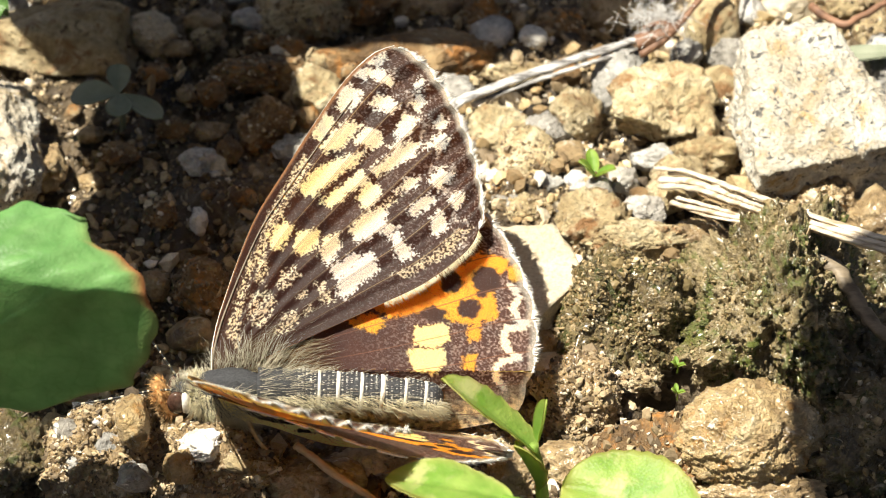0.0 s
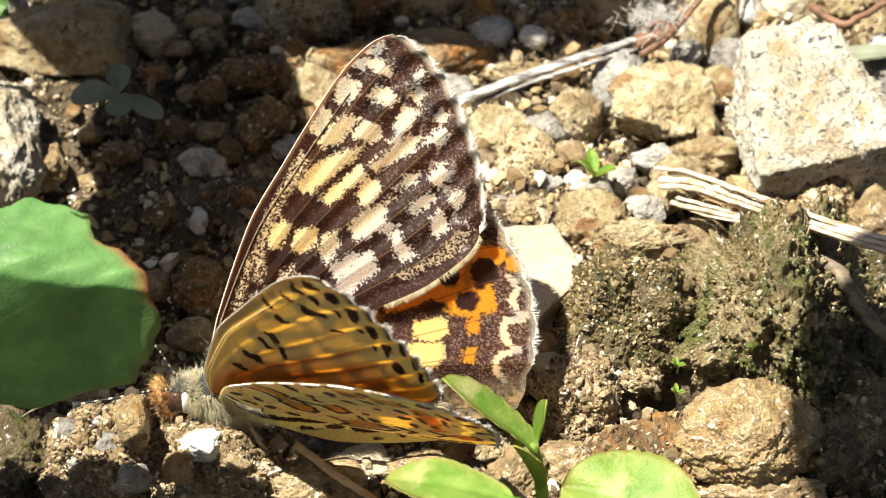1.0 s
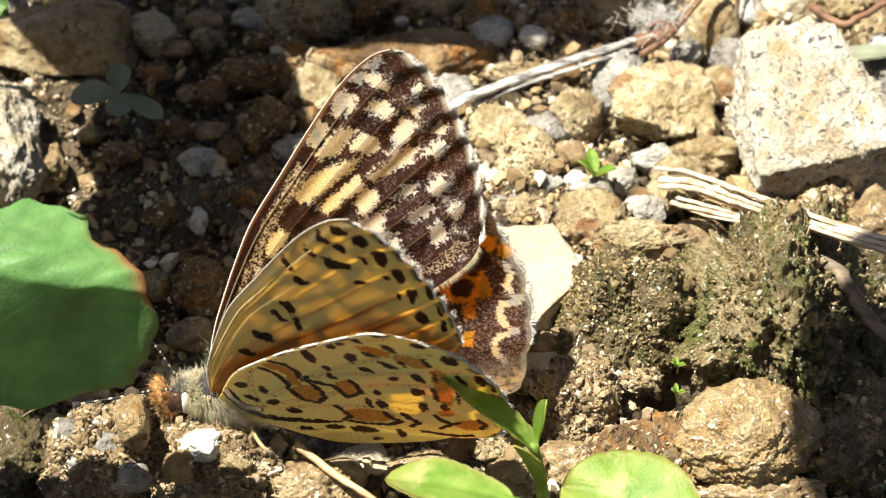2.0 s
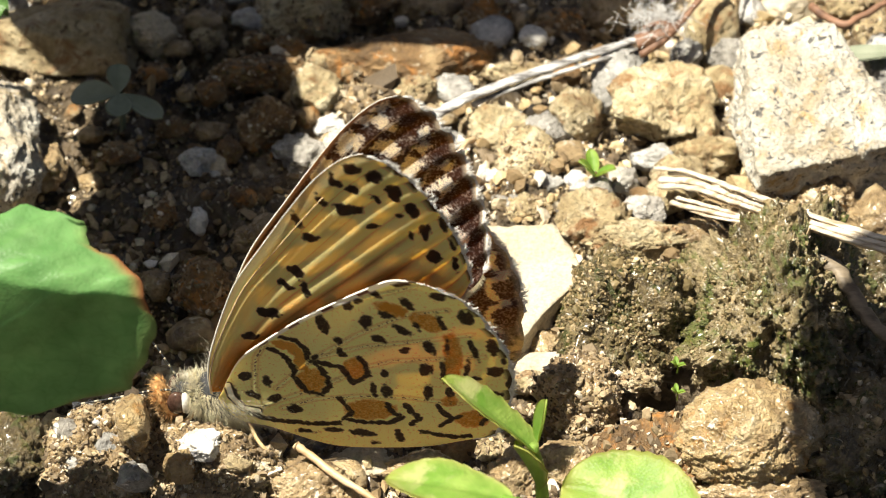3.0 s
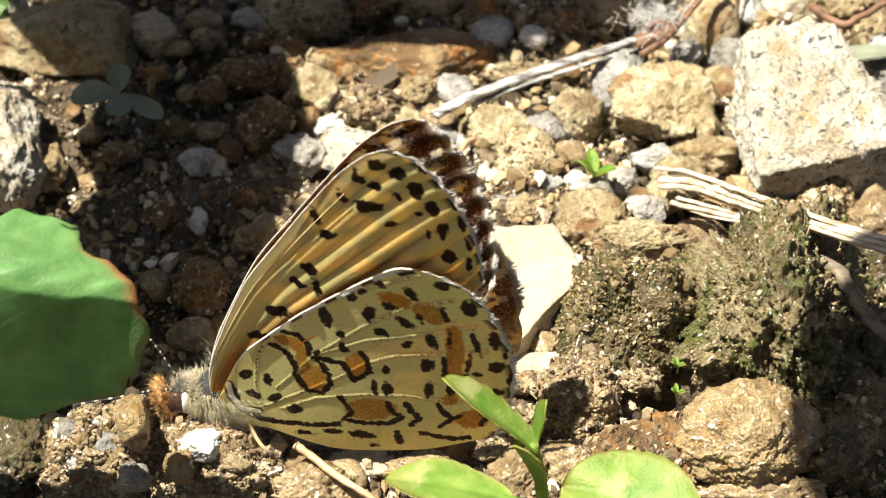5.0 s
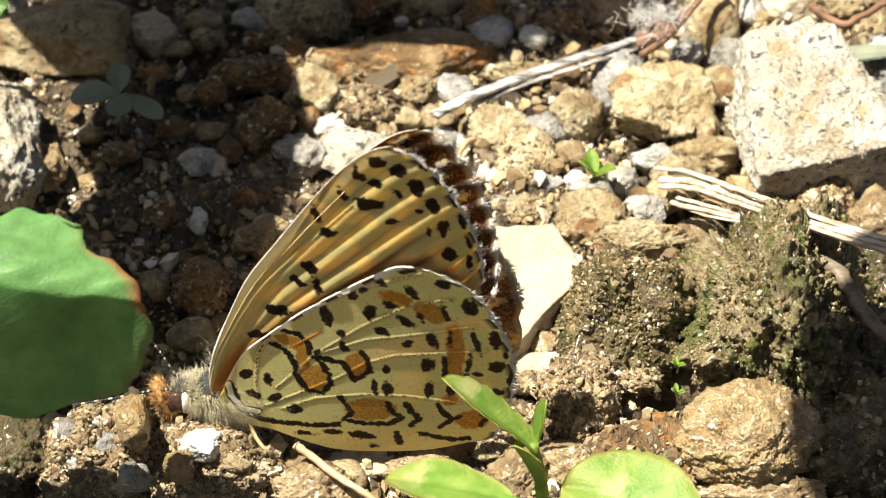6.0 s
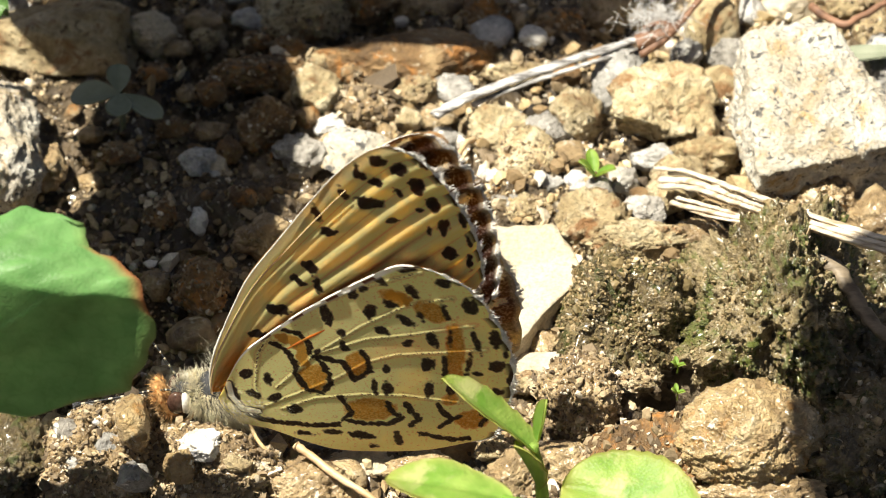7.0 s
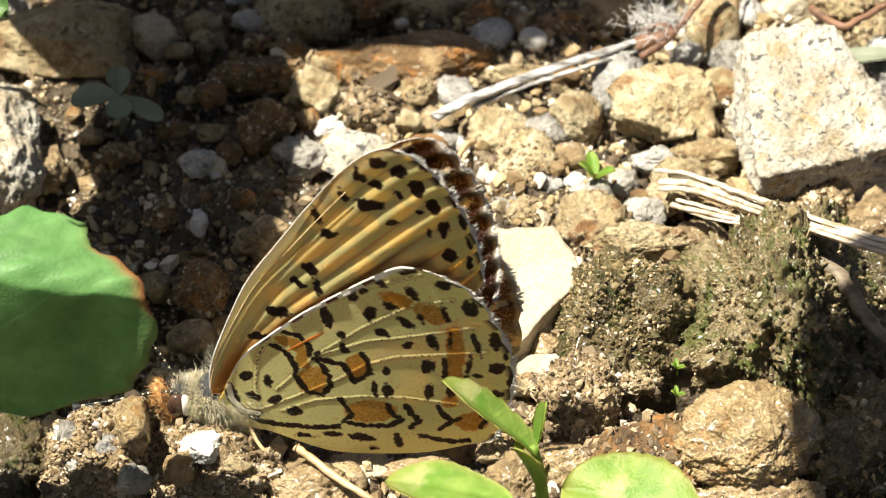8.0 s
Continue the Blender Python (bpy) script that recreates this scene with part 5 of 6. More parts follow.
def patches(uv, outlines, wob, soft=14.0, ragged=10.0):
    """Coverage 0..1 of a set of angular marks with ragged edges."""
    out = np.zeros(len(uv))
    for line in outlines:
        p = np.array(line, float)
        near = np.all((uv > p.min(0) - 40) & (uv < p.max(0) + 40), axis=1)
        q = uv[near]
        inside = np.zeros(len(q), bool)
        for a, b in zip(p, np.roll(p, -1, axis=0)):
            with np.errstate(divide="ignore", invalid="ignore"):
                inside ^= ((a[1] > q[:, 1]) != (b[1] > q[:, 1])) & (q[:, 0] < (b[0] - a[0]) * (q[:, 1] - a[1]) / (b[1] - a[1]) + a[0])
        d = path_distance(q, list(p) + [p[0]])
        d = np.where(inside, d, -d) + wob[near] * ragged
        out[near] = np.maximum(out[near], np.clip(d / soft + 0.5, 0, 1))
    return out


def over(col, cover, tint):
    return col * (1 - cover[:, None]) + np.array(tint)[None] * cover[:, None]


BLACK, BROWN, CREAM, ORANGE, WHITE = (0.012, 0.007, 0.006), (0.030, 0.011, 0.009), (0.90, 0.84, 0.38), (0.60, 0.27, 0.02), (0.80, 0.76, 0.66)


def colour_under(kind, uv, s, t, wob, fleck):
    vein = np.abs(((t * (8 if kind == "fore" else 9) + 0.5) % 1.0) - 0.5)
    if kind == "fore":
        disc = np.clip((0.95 - s) * 3.0, 0, 1) * np.clip((t - 0.40) * 4.5 + np.clip((0.52 - s) * 3.0, -0.3, 1.2), 0, 1) * np.clip((t - 0.12) * 8, 0, 1)
        col = over(np.tile(np.array(CREAM), (len(uv), 1)), disc * 0.9, (0.63, 0.25, 0.02))
        col = over(col, np.clip((0.10 - t) * 16, 0, 1) * 0.7, (0.56, 0.46, 0.25))
        # Brown streaks along the veins, with the folds' shading painted in.
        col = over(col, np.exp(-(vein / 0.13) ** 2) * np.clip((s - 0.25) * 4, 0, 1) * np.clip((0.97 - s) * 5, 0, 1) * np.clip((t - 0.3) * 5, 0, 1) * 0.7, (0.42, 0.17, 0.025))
        # Bright yellow streaks: highlights on the pleats put into the colour.
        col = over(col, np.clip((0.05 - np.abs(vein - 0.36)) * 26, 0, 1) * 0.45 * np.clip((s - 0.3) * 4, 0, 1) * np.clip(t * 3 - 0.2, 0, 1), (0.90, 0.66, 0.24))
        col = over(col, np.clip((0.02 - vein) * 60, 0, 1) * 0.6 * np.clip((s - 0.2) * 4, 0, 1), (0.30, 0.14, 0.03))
        col = over(col, blots(uv, UNDER_FORE, wob), BLACK)
    else:
        col = np.tile(np.array(CREAM) * np.array((1.04, 1.03, 1.0)), (len(uv), 1))
        for line in UNDER_VEINS:
            d = path_distance(uv, line)
            # Soft brown beside each vein paints the shading of its ridge.
            col = over(col, np.exp(-((d - 16) / 9) ** 2) * 0.42, (0.50, 0.40, 0.16))
            col = over(col, np.clip((7 - d) / 5, 0, 1) * 0.7, (0.95, 0.88, 0.50))
            col = over(col, np.clip((9 - d) / 5, 0, 1) * (fleck > 0.35), (0.12, 0.07, 0.03))
        for band in UNDER_BAND:
            col = over(col, np.clip((44 - path_distance(uv, band) + wob * 14) / 14, 0, 1) * 0.92, ORANGE)
        col = over(col, blots(uv, UNDER_ORANGE, wob + 1.6, 16.0) * np.clip(0.9 + 0.25 * fleck, 0, 1), ORANGE)
        for loop in UNDER_LOOPS + UNDER_MARKS:
            col = over(col, np.clip((22 - path_distance(uv, loop) - wob * 9 - fleck * 4) / 7, 0, 1), BLACK)
        col = over(col, blots(uv, UNDER_HIND, wob), BLACK)
        col = over(col, (fleck > 0.62) * 0.35, (0.30, 0.22, 0.08))
        base = path_distance(uv, [(102, 113), (117, 7), (179, -87), (264, -101)])
        col = over(col, np.clip((34 - base) / 10, 0, 1) * (base > 18), BLACK)
        col = over(col, np.clip((20 - base) / 8, 0, 1), (0.93, 0.90, 0.80))
        edge = np.clip((0.034 - t) * 80, 0, 1)
        col = over(col, edge, (0.95, 0.93, 0.86))
        col = over(col, edge * (np.sin(s * 41) > 0.55) * (s > 0.3), (0.16, 0.05, 0.03))
    rim = np.clip((s - 0.975) * 60, 0, 1) * (np.sin(t * math.pi * 2 * (8 if kind == "fore" else 9)) > 0.1)
    return over(col, rim * 0.9, BLACK)


def colour_upper(kind, uv, s, t, wob, fleck):
    vein = np.abs(((t * (8 if kind == "fore" else 9) + 0.5) % 1.0) - 0.5)
    if kind == "fore":
        col = np.tile(np.array(BROWN), (len(uv), 1))
        col = over(col, np.clip((s - 0.35) * 1.6, 0, 1) * np.clip(fleck * 1.5 - 0.2, 0, 1) * 0.4, (0.56, 0.44, 0.37))
        col = over(col, patches(uv, UPPER_DUST, -0.5 + wob + fleck * 1.2, 18, 12) * np.clip(0.5 + fleck * 1.4, 0, 0.95), (0.74, 0.66, 0.48))
        light = patches(uv, UPPER_PATCH, 0.5 + wob + fleck * 1.6, 16, 12)
        yellow = np.clip((0.82 - s) * 5, 0, 1) * np.clip((0.62 - t) * 6, 0, 1)
        tone = np.array((0.72, 0.70, 0.655)) * (1 - yellow[:, None]) + np.array((0.74, 0.66, 0.40)) * yellow[:, None]
        col = col * (1 - light[:, None]) + tone * light[:, None]
        lun = np.clip(1 - np.abs(s - 0.905 - 0.025 * np.cos(t * math.pi * 16)) / 0.02, 0, 1) * (t < 0.97)
        col = over(col, lun * np.clip(0.45 + wob * 0.6 + fleck, 0, 1) * 0.75, (0.72, 0.67, 0.62))
        col = over(col, np.clip((0.035 - vein) * 40, 0, 1) * np.clip((s - 0.9) * 20, 0, 1), (0.02, 0.01, 0.01))
        col = over(col, np.clip((0.022 - vein) * 60, 0, 1) * 0.75 * np.clip((s - 0.3) * 4, 0, 1) * (s < 0.9), (0.40, 0.27, 0.12))
        col = over(col, np.clip((0.02 - np.abs(vein - 0.05)) * 60, 0, 1) * 0.6 * (s < 0.93), (0.07, 0.03, 0.02))
        col = over(col, np.clip((0.10 - s) * 14, 0, 1), (0.12, 0.09, 0.06))
        col = over(col, np.clip((0.02 - t) * 80, 0, 1), (0.30, 0.16, 0.08))
    else:
        col = np.tile(np.array((0.075, 0.034, 0.030)), (len(uv), 1))
        col = over(col, np.clip((s - 0.5) * 2.5, 0, 1) * np.clip(fleck * 1.6, 0, 1) * 0.7, (0.55, 0.42, 0.36))
        col = over(col, np.clip((0.5 - s) * 5, 0, 1) * 0.6, (0.17, 0.115, 0.05))
        col = over(col, patches(uv, UPPER_ORANGE, 0.6 + wob + fleck, 18, 12), (0.84, 0.43, 0.04))
        col = over(col, patches(uv, UPPER_CREAM, 0.7 + wob + fleck, 16, 12), (0.88, 0.77, 0.40))
        col = over(col, blots(uv, UPPER_DARK, wob * 1.4, 14), (0.055, 0.026, 0.022))
        col = over(col, np.clip((t - 0.76) * 9, 0, 1) * np.clip(0.75 + wob * 0.6, 0, 1) * np.clip((s - 0.12) * 6, 0, 1), (0.74, 0.66, 0.48))
        for line in UPPER_ZIGZAG:
            col = over(col, np.clip((27 - path_distance(uv, line) + wob * 10 + fleck * 8) / 12, 0, 1), (0.85, 0.78, 0.68))
        col = over(col, np.clip((0.025 - vein) * 50, 0, 1) * 0.8 * np.clip((s - 0.35) * 4, 0, 1), (0.26, 0.12, 0.07))
    return over(col, np.clip((s - 0.98) * 80, 0, 1) * 0.5, WHITE)


def painted(name, v, f, mat, col):
    """A membrane with its scale colours; only the vertices that its faces use."""
    used, inv = np.unique(f, return_inverse=True)
    ob = mesh_object(name, v[used], inv.reshape(f.shape), mat)
    at = ob.data.color_attributes.new("scales", "FLOAT_COLOR", "POINT")
    c = np.clip(col[used], 0, 1)
    at.data.foreach_set("color", np.concatenate([c, np.ones((len(c), 1))], 1).astype(np.float32).ravel())
    return ob


FOLDS = []


def wing(name, label, kind, side, fine, hinge, stretch=1.0, parent=None, seam=0.0, scale=1.0):
    """One wing in its own plane: u along the body, v away from the hinge. side +1: the upper face looks to +y."""
    shape = FORE if kind == "fore" else HIND
    sheets, folds = [], []
    for face in ("upper", "under"):
        ns, nt = (360, 280) if fine == face else (190, 150)
        uv, s, t = wing_grid(shape, ns, nt)
        pleat = (16.0 if kind == "fore" else 0.0) * np.cos(2 * math.pi * shape["veins"] * t) * np.clip(s, 0, 1) ** 1.4 * np.sin(math.pi * np.clip(t, 0.02, 0.98)) ** 0.5
        camber = 34.0 * np.sin(math.pi * np.clip(s, 0, 1)) * (0.5 - t) + 10 * np.sin(5 * s + 3 * t)
        if kind == "fore":                      # the hind part of the forewing tucks in over the hindwing
            camber = camber + 75 * np.clip((t - 0.42) / 0.58, 0, 1) ** 1.4 * np.clip(s * 1.3, 0, 1)
        if kind == "fore" and fine == "under":  # a long fold stands out below the middle of the wing
            camber = camber - 30 * np.exp(-((t - 0.66 - 0.05 * s) / 0.055) ** 2) * np.sin(math.pi * np.clip(s * 1.05, 0, 1))
        if kind == "hind" and fine == face == "under":      # raised veins
            camber = camber - 3.5 * np.exp(-(np.min([path_distance(uv, q) for q in UNDER_VEINS], axis=0) / 9) ** 2)
        y = (pleat + camber) * side + (3.0 if face == "upper" else -3.0) * side
        wob = fbm(np.stack([uv[:, 0] / 22, uv[:, 1] / 22, uv[:, 0] * 0 + (1 if face == "upper" else 7)], 1), 2, 31)
        fleck = value_noise(np.stack([uv[:, 0] / 8, uv[:, 1] / 8, uv[:, 0] * 0], 1), 47)
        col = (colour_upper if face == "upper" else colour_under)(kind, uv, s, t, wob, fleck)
        v = np.stack([uv[:, 0] * stretch, y, uv[:, 1]], 1) * MARK * scale
        i, j = np.meshgrid(np.arange(ns - 1), np.arange(nt - 1), indexing="ij")
        a = (i * nt + j).ravel()
        f = np.stack([a, a + nt, a + nt + 1, a + 1], 1)
        if (side > 0) == (face == "upper"):
            f = f[:, ::-1]
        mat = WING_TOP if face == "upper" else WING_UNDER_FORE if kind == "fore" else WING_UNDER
        member = name if face == fine else ("upper_membrane" if face == "upper" else "under_membrane")
        if kind == "hind":
            mid = uv[f].mean(1)
            low = mid[:, 1] < -seam * mid[:, 0]
            fold = painted(member if face != fine else "inner_fold", v, f[low], mat, col)
            folds.append((face, fold))
            f = f[~low]
        ob = painted(member, v, f, mat, col)
        sheets.append((face, ob, uv, s, t, y, ns, nt))
    main = [q for q in sheets if q[0] == fine][0]
    other = [q for q in sheets if q[0] != fine][0]
    under(other[1], main[1])
    under(main[1], parent)
    tagged(main[1], label)
    if folds:
        fold = [q for q in folds if q[0] == fine][0][1]
        under([q for q in folds if q[0] != fine][0][1], fold)
        under(fold, parent)
        tagged(fold, "inner fold of the hindwing along the abdomen")
        FOLDS.append(fold)
    # fringe of white and dark hair scales along the outer edge
    _, ob, uv, s, t, y, ns, nt = main
    rng = np.random.default_rng(7 if kind == "fore" else 8)
    G = (np.stack([uv[:, 0] * stretch, y, uv[:, 1]], 1) * scale).reshape(ns, nt, 3)
    row, ins = G[-1], G[-11]
    count = 900
    k = rng.uniform(0.02, 0.99 if kind == "fore" or seam else 0.74, count) * (nt - 1)
    if kind == "fore":
        k[:150] = nt - 1 - rng.uniform(0, 0.5, 150)
    lo = np.clip(k.astype(int), 0, nt - 2)
    w = (k - lo)[:, None]
    root = row[lo] * (1 - w) + row[lo + 1] * w
    out = root - (ins[lo] * (1 - w) + ins[lo + 1] * w)
    out = out / np.linalg.norm(out, axis=1)[:, None] + rng.normal(size=(count, 3)) * (0.22, 0.3, 0.22)
    ln = rng.uniform(16, 44, count)[:, None] * (0.75 + 0.45 * np.cos(k / (nt - 1) * math.pi * 2 * shape["veins"]))[:, None]
    fr = hairs("fringe", (root - out * 6) * MARK, (root + out * ln) * MARK, 3.0 * MARK, FRINGE, 0.3, 4)
    tagged(under(fr, ob), "white hair fringe")
    # hairs along the hind edge of the forewing, and over the base of the hindwing
    if kind == "fore":
        line = G[:, -1]
        k = (rng.uniform(0.55, 0.99, 420) * (ns - 2)).astype(int)
        root = line[k]
        tip = root + np.stack([rng.uniform(5, 40, 420), rng.normal(0, 10, 420), -rng.uniform(15, 50, 420)], 1)
        tagged(under(hairs("edge_hairs", root * MARK, tip * MARK, 1.8 * MARK, FUR_CREAM, 0.3, 6), ob), "pale hairs on the hind edge")
    else:
        inner = (s > 0.08) & (s < 0.42) & (t > 0.25)
        pool = (np.stack([uv[:, 0] * stretch, y, uv[:, 1]], 1) * scale)[inner]
        pick = pool[rng.integers(0, len(pool), 700)]
        d = pick[:, [0, 2]] / (np.linalg.norm(pick[:, [0, 2]], axis=1)[:, None] + 1)
        lf = rng.uniform(80, 260, 700)
        lift = (1 if fine == "upper" else -1) * side
        tip = pick + np.stack([d[:, 0] * lf, lift * rng.uniform(5, 45, 700), d[:, 1] * lf + rng.normal(0, 18, 700)], 1)
        if fine == "upper":
            tagged(under(hairs("base_hairs", pick * MARK, tip * MARK, 2.0 * MARK, FUR_BROWN, 0.3, 9), ob), "long brown hairs on the wing base")
    if kind == "hind" and fine == "under":
        lift = np.array((0, -5 * side, 3))
        for a, b in ((0.20, 0.37), (0.40, 0.53), (0.56, 0.66), (0.69, 0.83), (0.86, 0.99)):     # pale stretches with dark gaps between
            line = G[int(ns * a): int(ns * b), 1][::5]
            vv, ff = tube([tuple((p + lift) * MARK) for p in line], [3 * MARK] + [6.5 * MARK] * (len(line) - 2) + [3 * MARK], 6)
            tagged(under(mesh_object("front_edge", vv, ff, FRINGE), ob), "white stretch of the front edge")
    # raised front rib
    if kind == "fore":
        rib = [tuple(np.array((p[0], 0, p[1])) * MARK * scale) for p in smooth_line(shape["lead"], 40)]
        vv, ff = tube(rib, [6 * MARK * (1 - 0.6 * q / 39) for q in range(40)], 6)
        tagged(under(mesh_object("front_rib", vv, ff, BAND), ob), "stiff front edge of the wing")
        line = G[: int(ns * 0.8), int(nt * 0.085)]
        lift = np.array((0, (-7 if fine == "under" else 7) * side, 0))
        vv, ff = tube([tuple((p + lift) * MARK) for p in line[::8]], [7 * MARK * (1 - 0.6 * q / len(line[::8])) for q in range(len(line[::8]))], 6)
        tagged(under(mesh_object("second_rib", vv, ff, LEG_MAT if fine == "under" else ROOT), ob), "raised vein behind the front edge")
    return ob


def ellipsoid(centre, radii, level=4, dent=0.0, seed=0):
    d, f = BALLS[level]
    r = 1 + dent * fbm(d * 3, 3, seed)
    return d * r[:, None] * np.array(radii) + np.array(centre), f


def fur(name, centre, radii, count, length, lean, material, parent, seed, keep=None, width=0.000014):
    """Hairs standing off an oval body, combed along lean."""
    rng = np.random.default_rng(seed)
    d = rng.normal(size=(count * 3, 3))
    d /= np.linalg.norm(d, axis=1)[:, None]
    if keep is not None:
        d = d[keep(d)]
    d = d[:count]
    root = d * np.array(radii) * 0.97 + np.array(centre)
    tip = root + (d + np.array(lean) + rng.normal(size=d.shape) * 0.28) * length * rng.uniform(0.5, 1.2, (len(d), 1))
    return under(hairs(name, root, tip, width, material, 0.35, seed), parent)


def butterfly():
    base = tagged(new("butterfly"), "spotted orange and brown butterfly moving its wings on the gravel", "butterfly")
    base.location = BODY_AT
    o = -BODY_AT

    def at(x, y, z):
        return (x / 1000 + o.x, y / 1000, z / 1000)
    # thorax with its fur
    v, f = ellipsoid(at(-12.4, 0, 4.6), (0.0024, 0.0013, 0.0018), 4, 0.05, 2)
    thorax = under(mesh_object("thorax", v, f, BODY), base)
    c = at(-12.4, 0, 4.6)
    fur("fur", c, (0.0024, 0.0013, 0.0018), 1700, 0.0009, (0.7, 0.0, 0.1), FUR_GREY, thorax, 11, lambda d: (d[:, 2] > -0.1) & ((d[:, 1] > 0.45) | (d[:, 1] < -0.7) | (d[:, 0] < -0.72) | (d[:, 0] > 0.8)))
    fur("fur", at(-11.2, 0.5, 5.2), (0.0020, 0.0009, 0.0009), 900, 0.0014, (0.35, 0.25, 0.45), FUR_GREY, thorax, 13, lambda d: (d[:, 1] > 0.1) & (d[:, 2] > 0.0))
    fur("fur", c, (0.0025, 0.0014, 0.0018), 5200, 0.00055, (0.6, -0.2, -0.3), FUR_CREAM, thorax, 12, lambda d: (d[:, 2] < 0.5), 0.000012)
    # abdomen: tapering, with pale rings
    spine = [Vector(at(-10.8, 0, 5.2)), Vector(at(-8.5, 0, 5.15)), Vector(at(-5.5, 0, 5.0)), Vector(at(-2.2, 0, 4.6)), Vector(at(0.0, 0, 4.2))]
    pts = curve_points(spine, 48)
    rad = []
    for i in range(48):
        k = i / 47
        rad.append((0.00118 * (1 - 0.25 * k) * (1 if k < 0.85 else math.sqrt(max(0.02, 1 - ((k - 0.85) / 0.155) ** 2)))) * (1 + 0.045 * math.sin(k * 8 * 2 * math.pi)))
    v, f = tube(pts, rad, 20)
    abdomen = under(mesh_object("abdomen", v, f, BODY), base)
    for k in range(6):
        i = 17 + int(k * 4.6)
        vv, ff = tube([pts[i] - (pts[i + 1] - pts[i]) * 0.34, pts[i], pts[i] + (pts[i + 1] - pts[i]) * (0.35 + 0.2 * (k % 2))], [rad[i] * 1.01, rad[i] * 1.045, rad[i] * 1.01], 20)
        tagged(under(mesh_object("ring", vv, ff, BAND), abdomen), "pale ring between two segments")
    rng = np.random.default_rng(5)
    idx = rng.integers(1, 46, 1500)
    ang = rng.uniform(0, 6.283, 1500)
    nrm = np.stack([np.zeros(1500), np.cos(ang), np.sin(ang)], 1)
    root = np.array([pts[i][:] for i in idx]) + nrm * np.array([rad[i] for i in idx])[:, None] * 0.97
    low = (nrm[:, 2] < -0.05)
    tip = root + (nrm * 0.55 + np.array((0.8, 0, 0))) * rng.uniform(0.0003, 0.0007, (1500, 1))
    under(hairs("belly_hairs", root[low], tip[low], 0.000013, FUR_CREAM, 0.3, 2), abdomen)
    front = (~low) & ((idx < 20) | (np.abs(nrm[:, 1]) > 0.75) | (rng.random(1500) < 0.12))
    under(hairs("back_hairs", root[front], tip[front] + (0.0004, 0, 0.0001), 0.000012, FUR_GREY, 0.3, 3), abdomen)
    sc = rng.integers(12, 46, 700)
    sa = rng.uniform(0.2, 2.9, 700)
    sn = np.stack([np.zeros(700), np.cos(sa), np.sin(sa)], 1)
    root = np.array([pts[i][:] for i in sc]) + sn * np.array([rad[i] for i in sc])[:, None]
    tagged(under(hairs("scaling", root, root + np.array((0.00016, 0, 0)) + sn * 0.00004, 0.000016, BAND, 0.1, 31), abdomen), "scattered pale scales")
    si = rng.integers(6, 46, 900)
    root = np.array([pts[i][:] for i in si]) + np.stack([np.zeros(900), -np.array([rad[i] for i in si]) * 0.9, rng.uniform(-0.0006, 0.0004, 900)], 1)
    tip = root + np.stack([rng.uniform(0.0003, 0.0013, 900), -rng.uniform(0.0001, 0.0009, 900), rng.uniform(-0.0004, 0.0003, 900)], 1)
    tagged(under(hairs("side_hairs", root, tip, 0.000013, FUR_CREAM, 0.3, 32), abdomen), "long cream hairs along the side")
    # head, eyes, palps
    hc = at(-15.1, 0, 4.75)
    v, f = ellipsoid(hc, (0.00080, 0.00075, 0.00085), 3, 0.05, 4)
    head = under(mesh_object("head", v, f, BODY), base)
    fur("fur", hc, (0.0008, 0.0008, 0.00085), 420, 0.00045, (0.1, 0, 0.5), FUR_GREY, head, 14, lambda d: (d[:, 2] > 0.45), 0.000013)
    fur("collar", at(-14.45, 0, 4.7), (0.0005, 0.0012, 0.0012), 1500, 0.00042, (0.1, -0.1, 0.1), FUR_CREAM, head, 15, None, 0.000013)
    for sgn in (-1, 1):
        v, f = ellipsoid(at(-15.50, sgn * 0.76, 4.66), (0.00060, 0.00046, 0.00082), 4)
        tagged(under(mesh_object("eye", v, f, EYE_MAT), head), "glossy dark brown eye")
        v, f = ellipsoid(at(-15.02, sgn * 0.80, 4.70), (0.00034, 0.00040, 0.00078), 3)
        tagged(under(mesh_object("eye_ring", v, f, BAND), head), "white ring of scales behind the eye")
        pv, pf = tube([at(-15.5, sgn * 0.45, 3.5), at(-16.05, sgn * 0.50, 3.9), at(-16.45, sgn * 0.45, 4.7), at(-16.75, sgn * 0.35, 5.6)], [0.0002, 0.0003, 0.0003, 0.0001], 8)
        tagged(under(mesh_object("palp", pv, pf, FUR_ORANGE), head), "orange hairy palp")
        for z, n_ in ((3.75, 220), (4.4, 260), (5.1, 220)):
            fur("palp_hairs", at(-15.95 - 0.42 * (z - 3.75), sgn * 0.42, z), (0.00026, 0.00020, 0.00045), n_, 0.00036, (-0.7, sgn * 0.1, -0.35), FUR_ORANGE, base, 20 + sgn, None, 0.000014)
    # antennae: ringed
    for name, ctrl in (("antenna", [(-15.4, 0.3, 5.4), (-16.3, 0.6, 7.2), (-17.5, 0.9, 9.2), (-19.4, 1.4, 12.2)]),
                       ("antenna", [(-15.7, -0.3, 5.3), (-17.0, -0.4, 5.3), (-18.6, -0.5, 4.95), (-21.6, -0.9, 4.6)])):
        p = curve_points([at(*q) for q in ctrl], 40)
        vv, ff = tube(p, [0.00006 + (0.00012 if i > 36 else 0) for i in range(40)], 6)
        ant = tagged(under(mesh_object(name, vv, ff, BODY), base), "thin ringed antenna")
        for i in range(2, 36, 3):
            vv, ff = tube([p[i], p[i] * 0.5 + p[i + 1] * 0.5, p[i + 1]], [0.000068] * 3, 6)
